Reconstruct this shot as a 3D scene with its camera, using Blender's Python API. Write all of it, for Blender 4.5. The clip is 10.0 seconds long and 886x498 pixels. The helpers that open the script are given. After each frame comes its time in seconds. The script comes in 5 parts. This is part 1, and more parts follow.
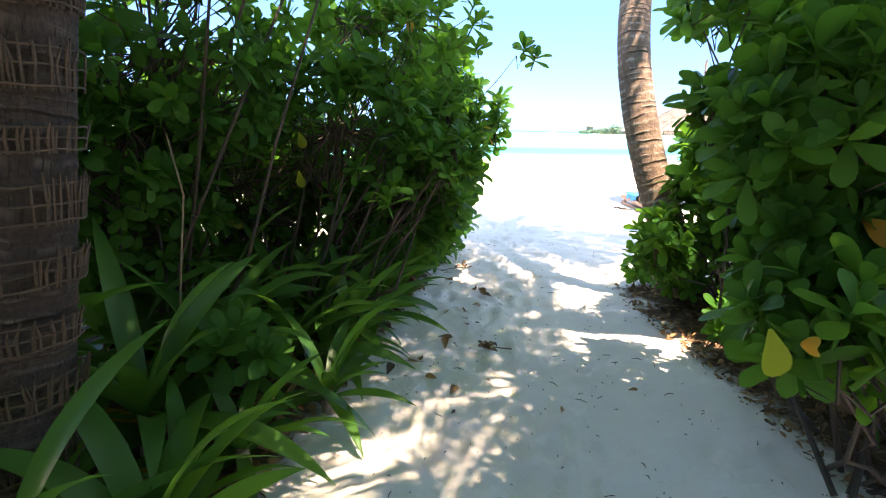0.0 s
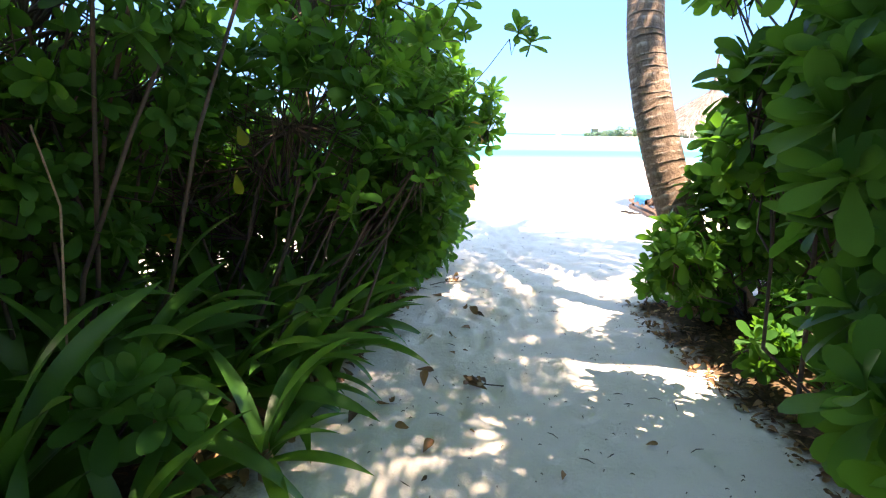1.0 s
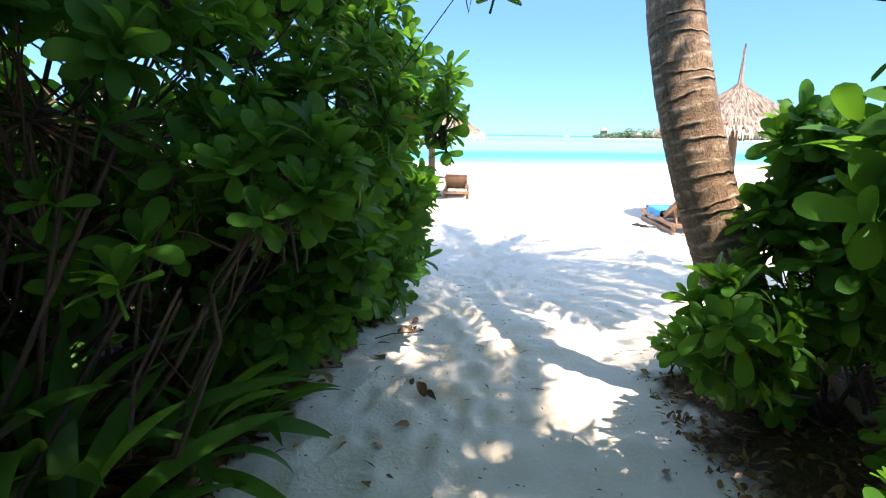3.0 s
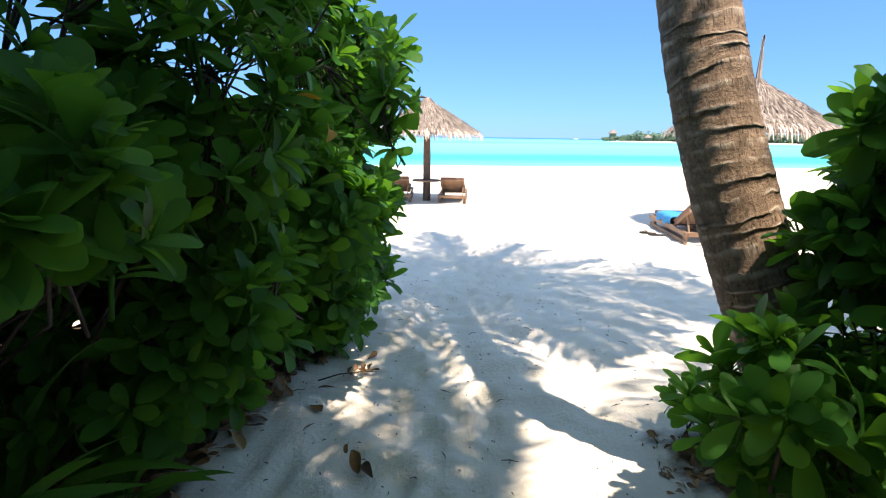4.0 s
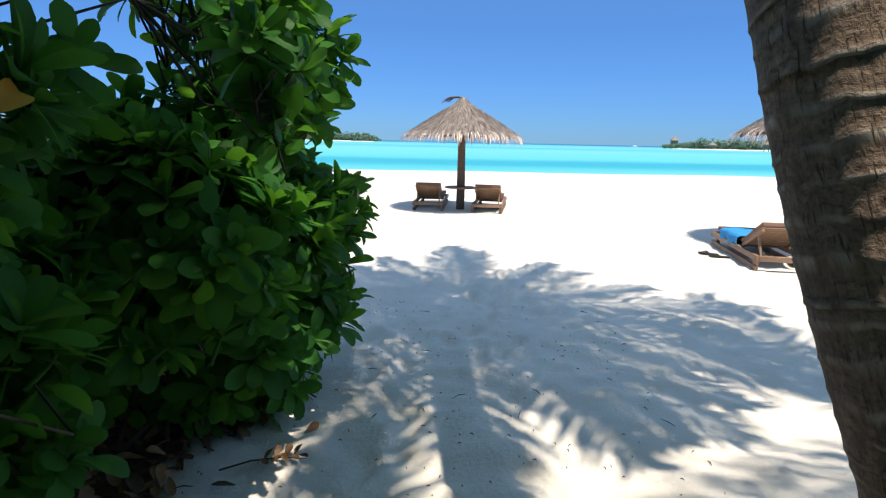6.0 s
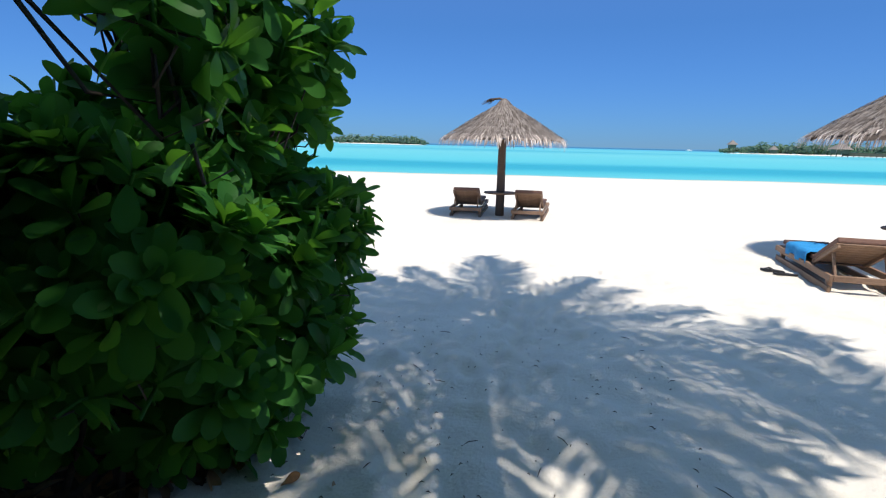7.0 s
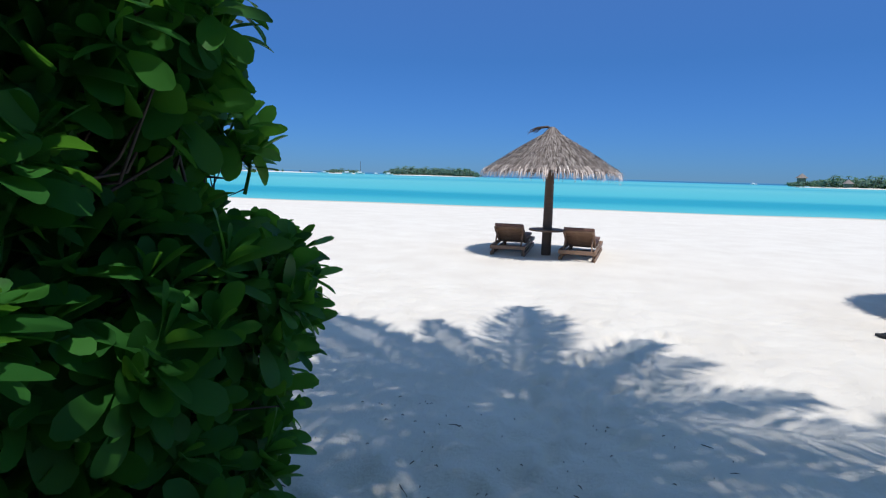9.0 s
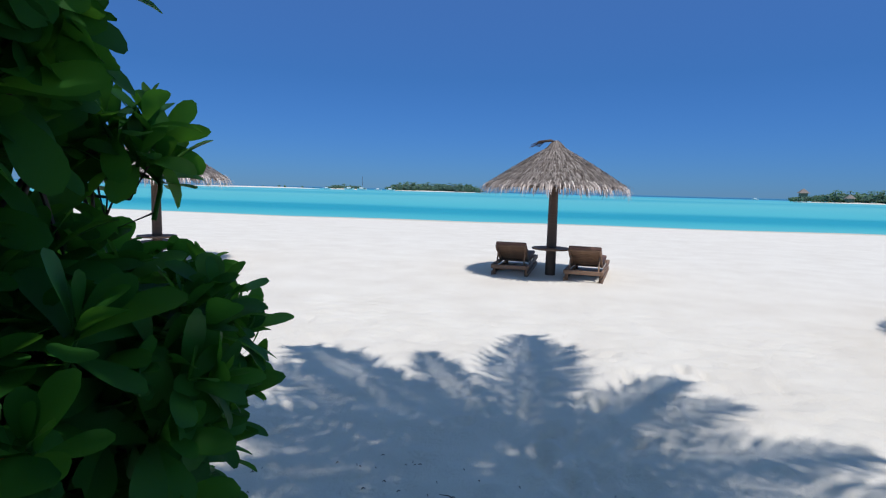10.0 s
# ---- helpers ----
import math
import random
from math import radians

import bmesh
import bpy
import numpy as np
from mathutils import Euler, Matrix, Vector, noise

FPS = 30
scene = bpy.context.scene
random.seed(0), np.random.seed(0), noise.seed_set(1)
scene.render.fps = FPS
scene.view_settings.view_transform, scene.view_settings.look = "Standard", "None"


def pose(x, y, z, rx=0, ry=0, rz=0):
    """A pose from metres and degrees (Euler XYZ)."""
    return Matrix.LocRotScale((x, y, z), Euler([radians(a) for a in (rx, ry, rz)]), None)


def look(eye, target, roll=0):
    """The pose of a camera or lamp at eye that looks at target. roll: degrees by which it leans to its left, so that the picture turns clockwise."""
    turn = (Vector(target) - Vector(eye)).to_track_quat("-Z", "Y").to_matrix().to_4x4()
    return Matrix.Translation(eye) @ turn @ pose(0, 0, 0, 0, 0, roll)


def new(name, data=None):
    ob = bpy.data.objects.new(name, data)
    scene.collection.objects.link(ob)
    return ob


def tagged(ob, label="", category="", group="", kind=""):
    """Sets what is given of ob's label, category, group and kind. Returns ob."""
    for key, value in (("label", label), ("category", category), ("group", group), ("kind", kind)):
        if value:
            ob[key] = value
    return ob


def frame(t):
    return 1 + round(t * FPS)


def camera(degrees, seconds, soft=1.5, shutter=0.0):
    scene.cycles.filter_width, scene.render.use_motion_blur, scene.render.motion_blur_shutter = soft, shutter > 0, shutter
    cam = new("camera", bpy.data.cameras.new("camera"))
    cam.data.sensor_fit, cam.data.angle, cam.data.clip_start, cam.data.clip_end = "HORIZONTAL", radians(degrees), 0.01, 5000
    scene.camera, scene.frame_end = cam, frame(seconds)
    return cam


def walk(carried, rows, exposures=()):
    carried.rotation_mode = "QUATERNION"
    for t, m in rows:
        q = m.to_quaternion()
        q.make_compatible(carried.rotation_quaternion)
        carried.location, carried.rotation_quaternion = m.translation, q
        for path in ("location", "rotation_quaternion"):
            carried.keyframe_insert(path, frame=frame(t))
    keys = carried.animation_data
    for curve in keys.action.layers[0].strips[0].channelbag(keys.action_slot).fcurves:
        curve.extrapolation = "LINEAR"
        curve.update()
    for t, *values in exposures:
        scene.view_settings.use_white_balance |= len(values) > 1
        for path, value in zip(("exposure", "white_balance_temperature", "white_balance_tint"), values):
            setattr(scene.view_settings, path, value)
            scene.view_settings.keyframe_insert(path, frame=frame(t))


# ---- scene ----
cam = camera(79.5, 10.0, soft=1.2)
PATH = [
    (0, (-0.101, 0.213, 1.557), (-0.04, 2.163, 1.115), 1.4),
    (0.5, (0.0, 0.53, 1.522), (0.052, 2.482, 1.089), 1.2),
    (1, (0.091, 0.868, 1.501), (0.132, 2.821, 1.071), 1.0),
    (1.5, (0.187, 1.245, 1.506), (0.218, 3.198, 1.076), 0.9),
    (2, (0.338, 1.621, 1.496), (0.365, 3.576, 1.073), 0.7),
    (2.5, (0.435, 1.942, 1.511), (0.454, 3.897, 1.085), 0.9),
    (4, (0.874, 3.127, 1.445), (0.853, 5.083, 1.031), 0.9),
    (4.5, (0.996, 3.374, 1.449), (0.935, 5.331, 1.041), 1.0),
    (5, (1.108, 3.606, 1.431), (0.984, 5.56, 1.025), 1.1),
    (5.5, (1.212, 3.91, 1.398), (1.051, 5.863, 0.998), 1.2),
    (7, (1.39, 4.673, 1.397), (1.006, 6.597, 1.009), 1.4),
    (7.5, (1.471, 4.898, 1.412), (1.003, 6.805, 1.035), 1.5),
    (8, (1.482, 5.136, 1.389), (0.967, 7.036, 1.038), 1.4),
    (8.5, (1.45, 5.465, 1.382), (0.903, 7.362, 1.067), 1.4),
    (9, (1.408, 5.749, 1.399), (0.83, 7.643, 1.122), 1.6),
    (9.5, (1.345, 6.028, 1.403), (0.76, 7.924, 1.152), 1.6),
    (10, (1.306, 6.287, 1.408), (0.718, 8.186, 1.188), 1.5),
]
EXPOSURES = [(0, 2.6, 9100, 24), (1.0, 2.58, 9000, 24), (2.0, 2.35, 8900, 23), (2.7, 2.05, 8700, 20), (4.0, 1.42, 8400, 15), (5.5, 0.86, 7800, 11),
             (7.0, 0.33, 6900, 10), (8.5, 0.09, 6450, 10), (10.0, -0.20, 6400, 10)]
walk(cam, [(t, look(eye, target, roll)) for t, eye, target, roll in PATH], EXPOSURES)


# ---- world and sun ----
SUN_TILT = Vector((0.24, -0.26, 1.0)).normalized()
world = bpy.data.worlds.new("sky")
scene.world = world
world.use_nodes = True
wn = world.node_tree.nodes
wl = world.node_tree.links
wn.clear()
sky = wn.new("ShaderNodeTexSky")
sky.sky_type = "NISHITA"
sky.sun_disc = False
sky.sun_elevation = math.asin(SUN_TILT.z)
sky.sun_rotation = math.atan2(SUN_TILT.x, SUN_TILT.y)
sky.altitude = 0.0
sky.air_density, sky.dust_density, sky.ozone_density = 1.0, 0.0, 2.0
bg = wn.new("ShaderNodeBackground")
wout = wn.new("ShaderNodeOutputWorld")
# the deep blue of a clear tropical sky, paler towards the high sun
gen = wn.new("ShaderNodeTexCoord")
split = wn.new("ShaderNodeSeparateXYZ")
wl.new(gen.outputs["Generated"], split.inputs[0])
grade = wn.new("ShaderNodeValToRGB")
for stop, (p, c) in zip((grade.color_ramp.elements[0], grade.color_ramp.elements[1], grade.color_ramp.elements.new(0.2), grade.color_ramp.elements.new(0.36), grade.color_ramp.elements.new(0.6)),
                        ((0.0, (0.100, 0.242, 0.600)), (1.0, (1.20, 1.30, 1.04)), (0.2, (0.158, 0.345, 0.640)), (0.36, (0.285, 0.49, 0.80)), (0.6, (1.12, 1.20, 1.02)))):
    stop.position, stop.color = p, (*c, 1.0)
wl.new(split.outputs[2], grade.inputs["Fac"])
tint = wn.new("ShaderNodeMix")
tint.data_type, tint.blend_type = "RGBA", "MULTIPLY"
tint.inputs[0].default_value = 1.0
wl.new(grade.outputs["Color"], tint.inputs[7])
wl.new(sky.outputs["Color"], tint.inputs[6])
wl.new(tint.outputs[2], bg.inputs["Color"])
bg.inputs["Strength"].default_value = 0.155
wl.new(bg.outputs["Background"], wout.inputs["Surface"])

sun_data = bpy.data.lights.new("sun", "SUN")
sun_data.energy = 4.2
sun_data.angle = radians(0.53)
sun_data.color = (1.0, 0.965, 0.905)
sun = new("sun", sun_data)
sun.matrix_world = look(SUN_TILT * 60, (0, 0, 0))

rng = np.random.default_rng(7)

# ---- materials ----


def material(name):
    m = bpy.data.materials.new(name)
    m.use_nodes = True
    nt = m.node_tree
    nt.nodes.clear()
    out = nt.nodes.new("ShaderNodeOutputMaterial")
    b = nt.nodes.new("ShaderNodeBsdfPrincipled")
    nt.links.new(b.outputs["BSDF"], out.inputs["Surface"])
    return m, nt, b, out


def node(nt, kind, **sets):
    n = nt.nodes.new(kind)
    for k, v in sets.items():
        n.inputs[k.replace("_", " ")].default_value = v
    return n


def coords(nt, scale=(1, 1, 1), world_space=False):
    """Texture coordinates in metres."""
    if world_space:
        g = nt.nodes.new("ShaderNodeNewGeometry")
        src = g.outputs["Position"]
    else:
        g = nt.nodes.new("ShaderNodeTexCoord")
        src = g.outputs["Object"]
    mp = nt.nodes.new("ShaderNodeMapping")
    mp.inputs["Scale"].default_value = scale
    nt.links.new(src, mp.inputs["Vector"])
    return mp.outputs["Vector"]


def noise_tex(nt, vec, scale, detail=4.0, rough=0.55):
    n = node(nt, "ShaderNodeTexNoise", Scale=scale, Detail=detail, Roughness=rough)
    nt.links.new(vec, n.inputs["Vector"])
    return n.outputs["Fac"]


def ramp(nt, fac, stops):
    r = nt.nodes.new("ShaderNodeValToRGB")
    el = r.color_ramp.elements
    while len(el) < len(stops):
        el.new(0.5)
    for e, (p, c) in zip(el, stops):
        e.position = p
        e.color = (*c, 1.0) if len(c) == 3 else c
    nt.links.new(fac, r.inputs["Fac"])
    return r.outputs["Color"]


def mix(nt, a, b, fac, blend="MIX"):
    m = nt.nodes.new("ShaderNodeMix")
    m.data_type = "RGBA"
    m.blend_type = blend
    if isinstance(fac, (int, float)):
        m.inputs[0].default_value = fac
    else:
        nt.links.new(fac, m.inputs[0])
    for sock, v in ((m.inputs[6], a), (m.inputs[7], b)):
        if isinstance(v, tuple):
            sock.default_value = (*v, 1.0)
        else:
            nt.links.new(v, sock)
    return m.outputs[2]


def maths(nt, op, a, b=0.0, clamp=False):
    m = nt.nodes.new("ShaderNodeMath")
    m.operation = op
    m.use_clamp = clamp
    for sock, v in ((m.inputs[0], a), (m.inputs[1], b)):
        if isinstance(v, (int, float)):
            sock.default_value = v
        else:
            nt.links.new(v, sock)
    return m.outputs[0]


def bump(nt, b, height, strength, distance):
    n = node(nt, "ShaderNodeBump", Strength=strength, Distance=distance)
    nt.links.new(height, n.inputs["Height"])
    nt.links.new(n.outputs["Normal"], b.inputs["Normal"])


def leaf_material(name, dark, light, glow, gloss=0.38, translucent=0.35, blotch=9.0, sheen=0.12):
    """A waxy leaf: colour differs leaf by leaf, and some light comes through it."""
    m, nt, b, out = material(name)
    g = nt.nodes.new("ShaderNodeNewGeometry")
    vec = coords(nt, world_space=True)
    n = noise_tex(nt, vec, blotch, 3)
    rnd = maths(nt, "ADD", maths(nt, "MULTIPLY", g.outputs["Random Per Island"], 0.65), maths(nt, "MULTIPLY", n, 0.4))
    col = ramp(nt, rnd, [(0.12, dark), (0.85, light), (0.97, glow)])
    nt.links.new(col, b.inputs["Base Color"])
    b.inputs["Roughness"].default_value = gloss
    b.inputs["Specular IOR Level"].default_value = sheen
    t = nt.nodes.new("ShaderNodeBsdfTranslucent")
    tc = mix(nt, col, (0.20, 0.55, 0.03), 0.45)
    nt.links.new(tc, t.inputs["Color"])
    mx = nt.nodes.new("ShaderNodeMixShader")
    mx.inputs[0].default_value = translucent
    nt.links.new(b.outputs["BSDF"], mx.inputs[1])
    nt.links.new(t.outputs["BSDF"], mx.inputs[2])
    nt.links.new(mx.outputs["Shader"], out.inputs["Surface"])
    bump(nt, b, noise_tex(nt, vec, 60.0, 2), 0.12, 0.004)
    return m


def wood_material(name, dark, light, along=(1, 1, 12), rough=0.65, metal=0.0):
    m, nt, b, out = material(name)
    vec = coords(nt, (along[2], along[2], along[0]) if along[0] > along[2] else along)
    n1 = noise_tex(nt, vec, 7.0, 6, 0.65)
    n2 = noise_tex(nt, coords(nt), 1.7, 3)
    fac = maths(nt, "ADD", maths(nt, "MULTIPLY", n1, 0.7), maths(nt, "MULTIPLY", n2, 0.35))
    nt.links.new(ramp(nt, fac, [(0.3, dark), (0.75, light)]), b.inputs["Base Color"])
    b.inputs["Roughness"].default_value = rough
    bump(nt, b, n1, 0.4, 0.006)
    return m


def sand_material():
    m, nt, b, out = material("coral_sand")
    vec = coords(nt, world_space=True)
    fine = noise_tex(nt, vec, 900.0, 2)
    mid = noise_tex(nt, vec, 38.0, 4)
    big = noise_tex(nt, vec, 1.3, 4)
    col = ramp(nt, fine, [(0.3, (0.64, 0.59, 0.53)), (0.7, (0.80, 0.765, 0.71))])
    col = mix(nt, col, ramp(nt, big, [(0.3, (0.90, 0.88, 0.86)), (0.7, (1.0, 0.995, 0.985))]), 1.0, "MULTIPLY")
    # bits of dark litter ground into the sand
    speck = ramp(nt, noise_tex(nt, vec, 75.0, 2, 0.7), [(0.70, (0, 0, 0)), (0.76, (1, 1, 1))])
    sep = nt.nodes.new("ShaderNodeSeparateXYZ")
    nt.links.new(vec, sep.inputs[0])
    x, y = sep.outputs[0], sep.outputs[1]
    near = maths(nt, "SUBTRACT", 1.0, maths(nt, "DIVIDE", maths(nt, "SUBTRACT", y, 4.0), 8.0), True)
    col = mix(nt, col, (0.22, 0.17, 0.12), maths(nt, "MULTIPLY", maths(nt, "MULTIPLY", speck, near), 0.55))
    # dark humus under the shrubs on both sides of the path
    wob = maths(nt, "MULTIPLY", maths(nt, "SUBTRACT", noise_tex(nt, vec, 2.6, 5, 0.65), 0.5), 0.9)
    left_edge = maths(nt, "ADD", maths(nt, "MULTIPLY", y, 0.20), -1.28)
    in_left = maths(nt, "MULTIPLY", maths(nt, "ADD", maths(nt, "SUBTRACT", left_edge, x), wob), 6.0, True)
    in_left = maths(nt, "MULTIPLY", in_left, maths(nt, "MULTIPLY", maths(nt, "ADD", maths(nt, "SUBTRACT", x, maths(nt, "SUBTRACT", left_edge, 2.5)), wob), 4.0, True))
    stop_l = maths(nt, "MULTIPLY", maths(nt, "ADD", maths(nt, "SUBTRACT", 7.2, y), wob), 5.0, True)
    in_left = maths(nt, "MULTIPLY", in_left, stop_l)
    in_right = maths(nt, "MULTIPLY", maths(nt, "ADD", maths(nt, "SUBTRACT", x, 1.9), wob), 6.0, True)
    in_right = maths(nt, "MULTIPLY", in_right, maths(nt, "MULTIPLY", maths(nt, "ADD", maths(nt, "SUBTRACT", 5.6, x), wob), 4.0, True))
    stop_r = maths(nt, "MULTIPLY", maths(nt, "ADD", maths(nt, "SUBTRACT", 5.75, y), wob), 5.0, True)
    in_right = maths(nt, "MULTIPLY", in_right, stop_r)
    soil = ramp(nt, noise_tex(nt, vec, 26.0, 5, 0.7), [(0.3, (0.05, 0.032, 0.02)), (0.6, (0.13, 0.085, 0.05)), (0.8, (0.30, 0.22, 0.14))])
    col = mix(nt, col, soil, maths(nt, "MAXIMUM", in_left, in_right))
    # wet sand along the water
    wet = maths(nt, "MULTIPLY", maths(nt, "SUBTRACT", -0.80, sep.outputs[2]), 14.0, True)
    col = mix(nt, col, (0.50, 0.45, 0.38), wet)
    nt.links.new(col, b.inputs["Base Color"])
    b.inputs["Roughness"].default_value = 0.92
    b.inputs["Specular IOR Level"].default_value = 0.15
    h = maths(nt, "ADD", maths(nt, "MULTIPLY", mid, 0.7), maths(nt, "MULTIPLY", fine, 0.12))
    bump(nt, b, h, 0.6, 0.026)
    return m


def water_material():
    m, nt, b, out = material("lagoon_water")
    vec = coords(nt, world_space=True)
    sep = nt.nodes.new("ShaderNodeSeparateXYZ")
    nt.links.new(vec, sep.inputs[0])
    wob = maths(nt, "MULTIPLY", maths(nt, "SUBTRACT", noise_tex(nt, coords(nt, (0.006, 0.02, 1), True), 1.0, 4), 0.5), 0.14)
    off = maths(nt, "SUBTRACT", sep.outputs[1], maths(nt, "MULTIPLY", sep.outputs[0], 0.16))
    # depth grows on a logarithmic scale of the distance from the shore
    lg = maths(nt, "DIVIDE", maths(nt, "LOGARITHM", maths(nt, "MAXIMUM", maths(nt, "DIVIDE", off, 46.0), 1.0), 10.0), 2.0)
    fac = maths(nt, "ADD", lg, wob, True)
    col = ramp(nt, fac, [(0.0, (0.11, 0.48, 0.50)), (0.025, (0.055, 0.42, 0.46)), (0.05, (0.018, 0.32, 0.40)), (0.085, (0.018, 0.32, 0.40)), (0.115, (0.08, 0.46, 0.49)),
                         (0.30, (0.13, 0.50, 0.51)), (0.36, (0.055, 0.39, 0.455)), (0.42, (0.12, 0.48, 0.50)), (0.60, (0.08, 0.42, 0.50)), (0.67, (0.02, 0.15, 0.29))])
    nt.links.new(col, b.inputs["Base Color"])
    b.inputs["Roughness"].default_value = 0.35
    b.inputs["Specular IOR Level"].default_value = 0.18
    n = noise_tex(nt, coords(nt, (0.5, 1.4, 1), True), 1.2, 5)
    bump(nt, b, n, 0.35, 0.25)
    return m


def bark_material(name="palm_bark", old=1.0):
    """Fibrous grey-brown bark with upright cracks between the leaf scars. old: tone factor, below 1 puts deep shade
    into the colour.
    """
    m, nt, b, out = material(name)
    uv = nt.nodes.new("ShaderNodeUVMap")
    uv.uv_map = "UVMap"

    def uvmap(su, sv):
        mp = nt.nodes.new("ShaderNodeMapping")
        mp.inputs["Scale"].default_value = (su, sv, 1)
        nt.links.new(uv.outputs["UV"], mp.inputs["Vector"])
        return mp.outputs["Vector"]
    # short upright splits
    crack = ramp(nt, noise_tex(nt, uvmap(150, 15), 1.0, 3, 0.6), [(0.33, (0, 0, 0)), (0.40, (1, 1, 1))])
    fib = noise_tex(nt, uvmap(40, 9), 1.0, 6, 0.7)
    hor = noise_tex(nt, uvmap(5, 45), 1.0, 5, 0.65)
    big = noise_tex(nt, uvmap(6, 2.5), 1.0, 4)
    pit = noise_tex(nt, uvmap(75, 70), 1.0, 4, 0.7)
    col = ramp(nt, maths(nt, "ADD", maths(nt, "MULTIPLY", fib, 0.6), maths(nt, "MULTIPLY", hor, 0.4)), [(0.3, (0.115, 0.082, 0.064)), (0.52, (0.25, 0.192, 0.158)), (0.72, (0.42, 0.345, 0.30))])
    col = mix(nt, col, ramp(nt, big, [(0.3, (0.62, 0.58, 0.54)), (0.7, (1.0, 0.97, 0.93))]), 1.0, "MULTIPLY")
    col = mix(nt, col, ramp(nt, pit, [(0.32, (0.50, 0.46, 0.43)), (0.50, (0.96, 0.95, 0.93)), (0.70, (1.22, 1.20, 1.17))]), 1.0, "MULTIPLY")
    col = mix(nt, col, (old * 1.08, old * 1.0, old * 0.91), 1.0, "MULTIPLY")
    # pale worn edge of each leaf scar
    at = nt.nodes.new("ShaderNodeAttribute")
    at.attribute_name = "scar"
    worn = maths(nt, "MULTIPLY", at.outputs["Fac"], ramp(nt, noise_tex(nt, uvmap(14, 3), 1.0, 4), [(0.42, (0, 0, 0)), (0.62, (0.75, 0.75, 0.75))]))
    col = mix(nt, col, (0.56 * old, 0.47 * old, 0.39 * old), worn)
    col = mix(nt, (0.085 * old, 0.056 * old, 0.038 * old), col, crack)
    nt.links.new(col, b.inputs["Base Color"])
    b.inputs["Roughness"].default_value = 0.85
    h = maths(nt, "ADD", maths(nt, "MULTIPLY", crack, 0.7), maths(nt, "MULTIPLY", maths(nt, "ADD", maths(nt, "ADD", fib, hor), pit), 0.42))
    bump(nt, b, h, 1.0, 0.018)
    return m


def plain(name, base, rough=0.6, var=0.25, scale=14.0, bumps=0.15):
    m, nt, b, out = material(name)
    vec = coords(nt)
    n = noise_tex(nt, vec, scale, 5)
    lo = tuple(c * (1 - var) for c in base)
    hi = tuple(min(1.0, c * (1 + var)) for c in base)
    nt.links.new(ramp(nt, n, [(0.3, lo), (0.7, hi)]), b.inputs["Base Color"])
    b.inputs["Roughness"].default_value = rough
    bump(nt, b, n, bumps, 0.01)
    return m


def thatch_material(name="palm_thatch", pale=1.0):
    m, nt, b, out = material(name)
    g = nt.nodes.new("ShaderNodeNewGeometry")
    vec = coords(nt)
    n = noise_tex(nt, vec, 5.0, 4)
    fac = maths(nt, "ADD", maths(nt, "MULTIPLY", g.outputs["Random Per Island"], 0.7), maths(nt, "MULTIPLY", n, 0.4))
    nt.links.new(ramp(nt, fac, [(0.2, (0.090 * pale, 0.072 * pale, 0.064 * pale)), (0.55, (0.210 * pale, 0.175 * pale, 0.157 * pale)), (0.95, (0.41 * pale, 0.36 * pale, 0.325 * pale))]), b.inputs["Base Color"])
    b.inputs["Roughness"].default_value = 0.9
    b.inputs["Specular IOR Level"].default_value = 0.1
    bump(nt, b, noise_tex(nt, vec, 60.0, 3), 0.3, 0.01)
    return m


def dry_leaf_material():
    m, nt, b, out = material("dry_leaf")
    g = nt.nodes.new("ShaderNodeNewGeometry")
    oi = nt.nodes.new("ShaderNodeObjectInfo")
    vec = coords(nt)
    fac = maths(nt, "FRACT", maths(nt, "ADD", g.outputs["Random Per Island"], oi.outputs["Random"]))
    col = ramp(nt, fac, [(0.0, (0.075, 0.042, 0.024)), (0.4, (0.23, 0.115, 0.052)), (0.75, (0.36, 0.175, 0.070)), (1.0, (0.46, 0.28, 0.13))])
    col = mix(nt, col, ramp(nt, noise_tex(nt, vec, 40.0, 4), [(0.3, (0.6, 0.6, 0.6)), (0.7, (1, 1, 1))]), 1.0, "MULTIPLY")
    nt.links.new(col, b.inputs["Base Color"])
    b.inputs["Roughness"].default_value = 0.75
    return m


SAND = sand_material()
WATER = water_material()
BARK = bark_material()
# darker copy: the deep shade round this trunk is put into its colour
SHADED_BARK = bark_material("shaded_bark", 0.22)
SHRUB_LEAF = leaf_material("shrub_leaf", (0.017, 0.086, 0.019), (0.048, 0.182, 0.033), (0.16, 0.31, 0.05), 0.48, 0.42)
LILY_LEAF = leaf_material("lily_leaf", (0.018, 0.083, 0.018), (0.046, 0.160, 0.030), (0.11, 0.21, 0.04), 0.36, 0.34, 5.0, 0.3)
PALM_LEAF = leaf_material("palm_leaf", (0.030, 0.075, 0.012), (0.070, 0.150, 0.025), (0.16, 0.20, 0.04), 0.4, 0.25)
YELLOW_LEAF = leaf_material("yellow_leaf", (0.17, 0.20, 0.02), (0.25, 0.27, 0.03), (0.40, 0.30, 0.04), 0.45, 0.35)
ORANGE_LEAF = leaf_material("orange_leaf", (0.40, 0.16, 0.03), (0.52, 0.26, 0.04), (0.55, 0.34, 0.08), 0.5, 0.3)
TWIG = wood_material("shrub_twig", (0.030, 0.020, 0.014), (0.085, 0.058, 0.040))
TEAK = wood_material("weathered_teak", (0.13, 0.070, 0.042), (0.33, 0.20, 0.125))
POLE = wood_material("dark_pole_wood", (0.045, 0.028, 0.02), (0.12, 0.075, 0.05))
THATCH = thatch_material()
FRINGE = thatch_material("bleached_thatch", 2.3)
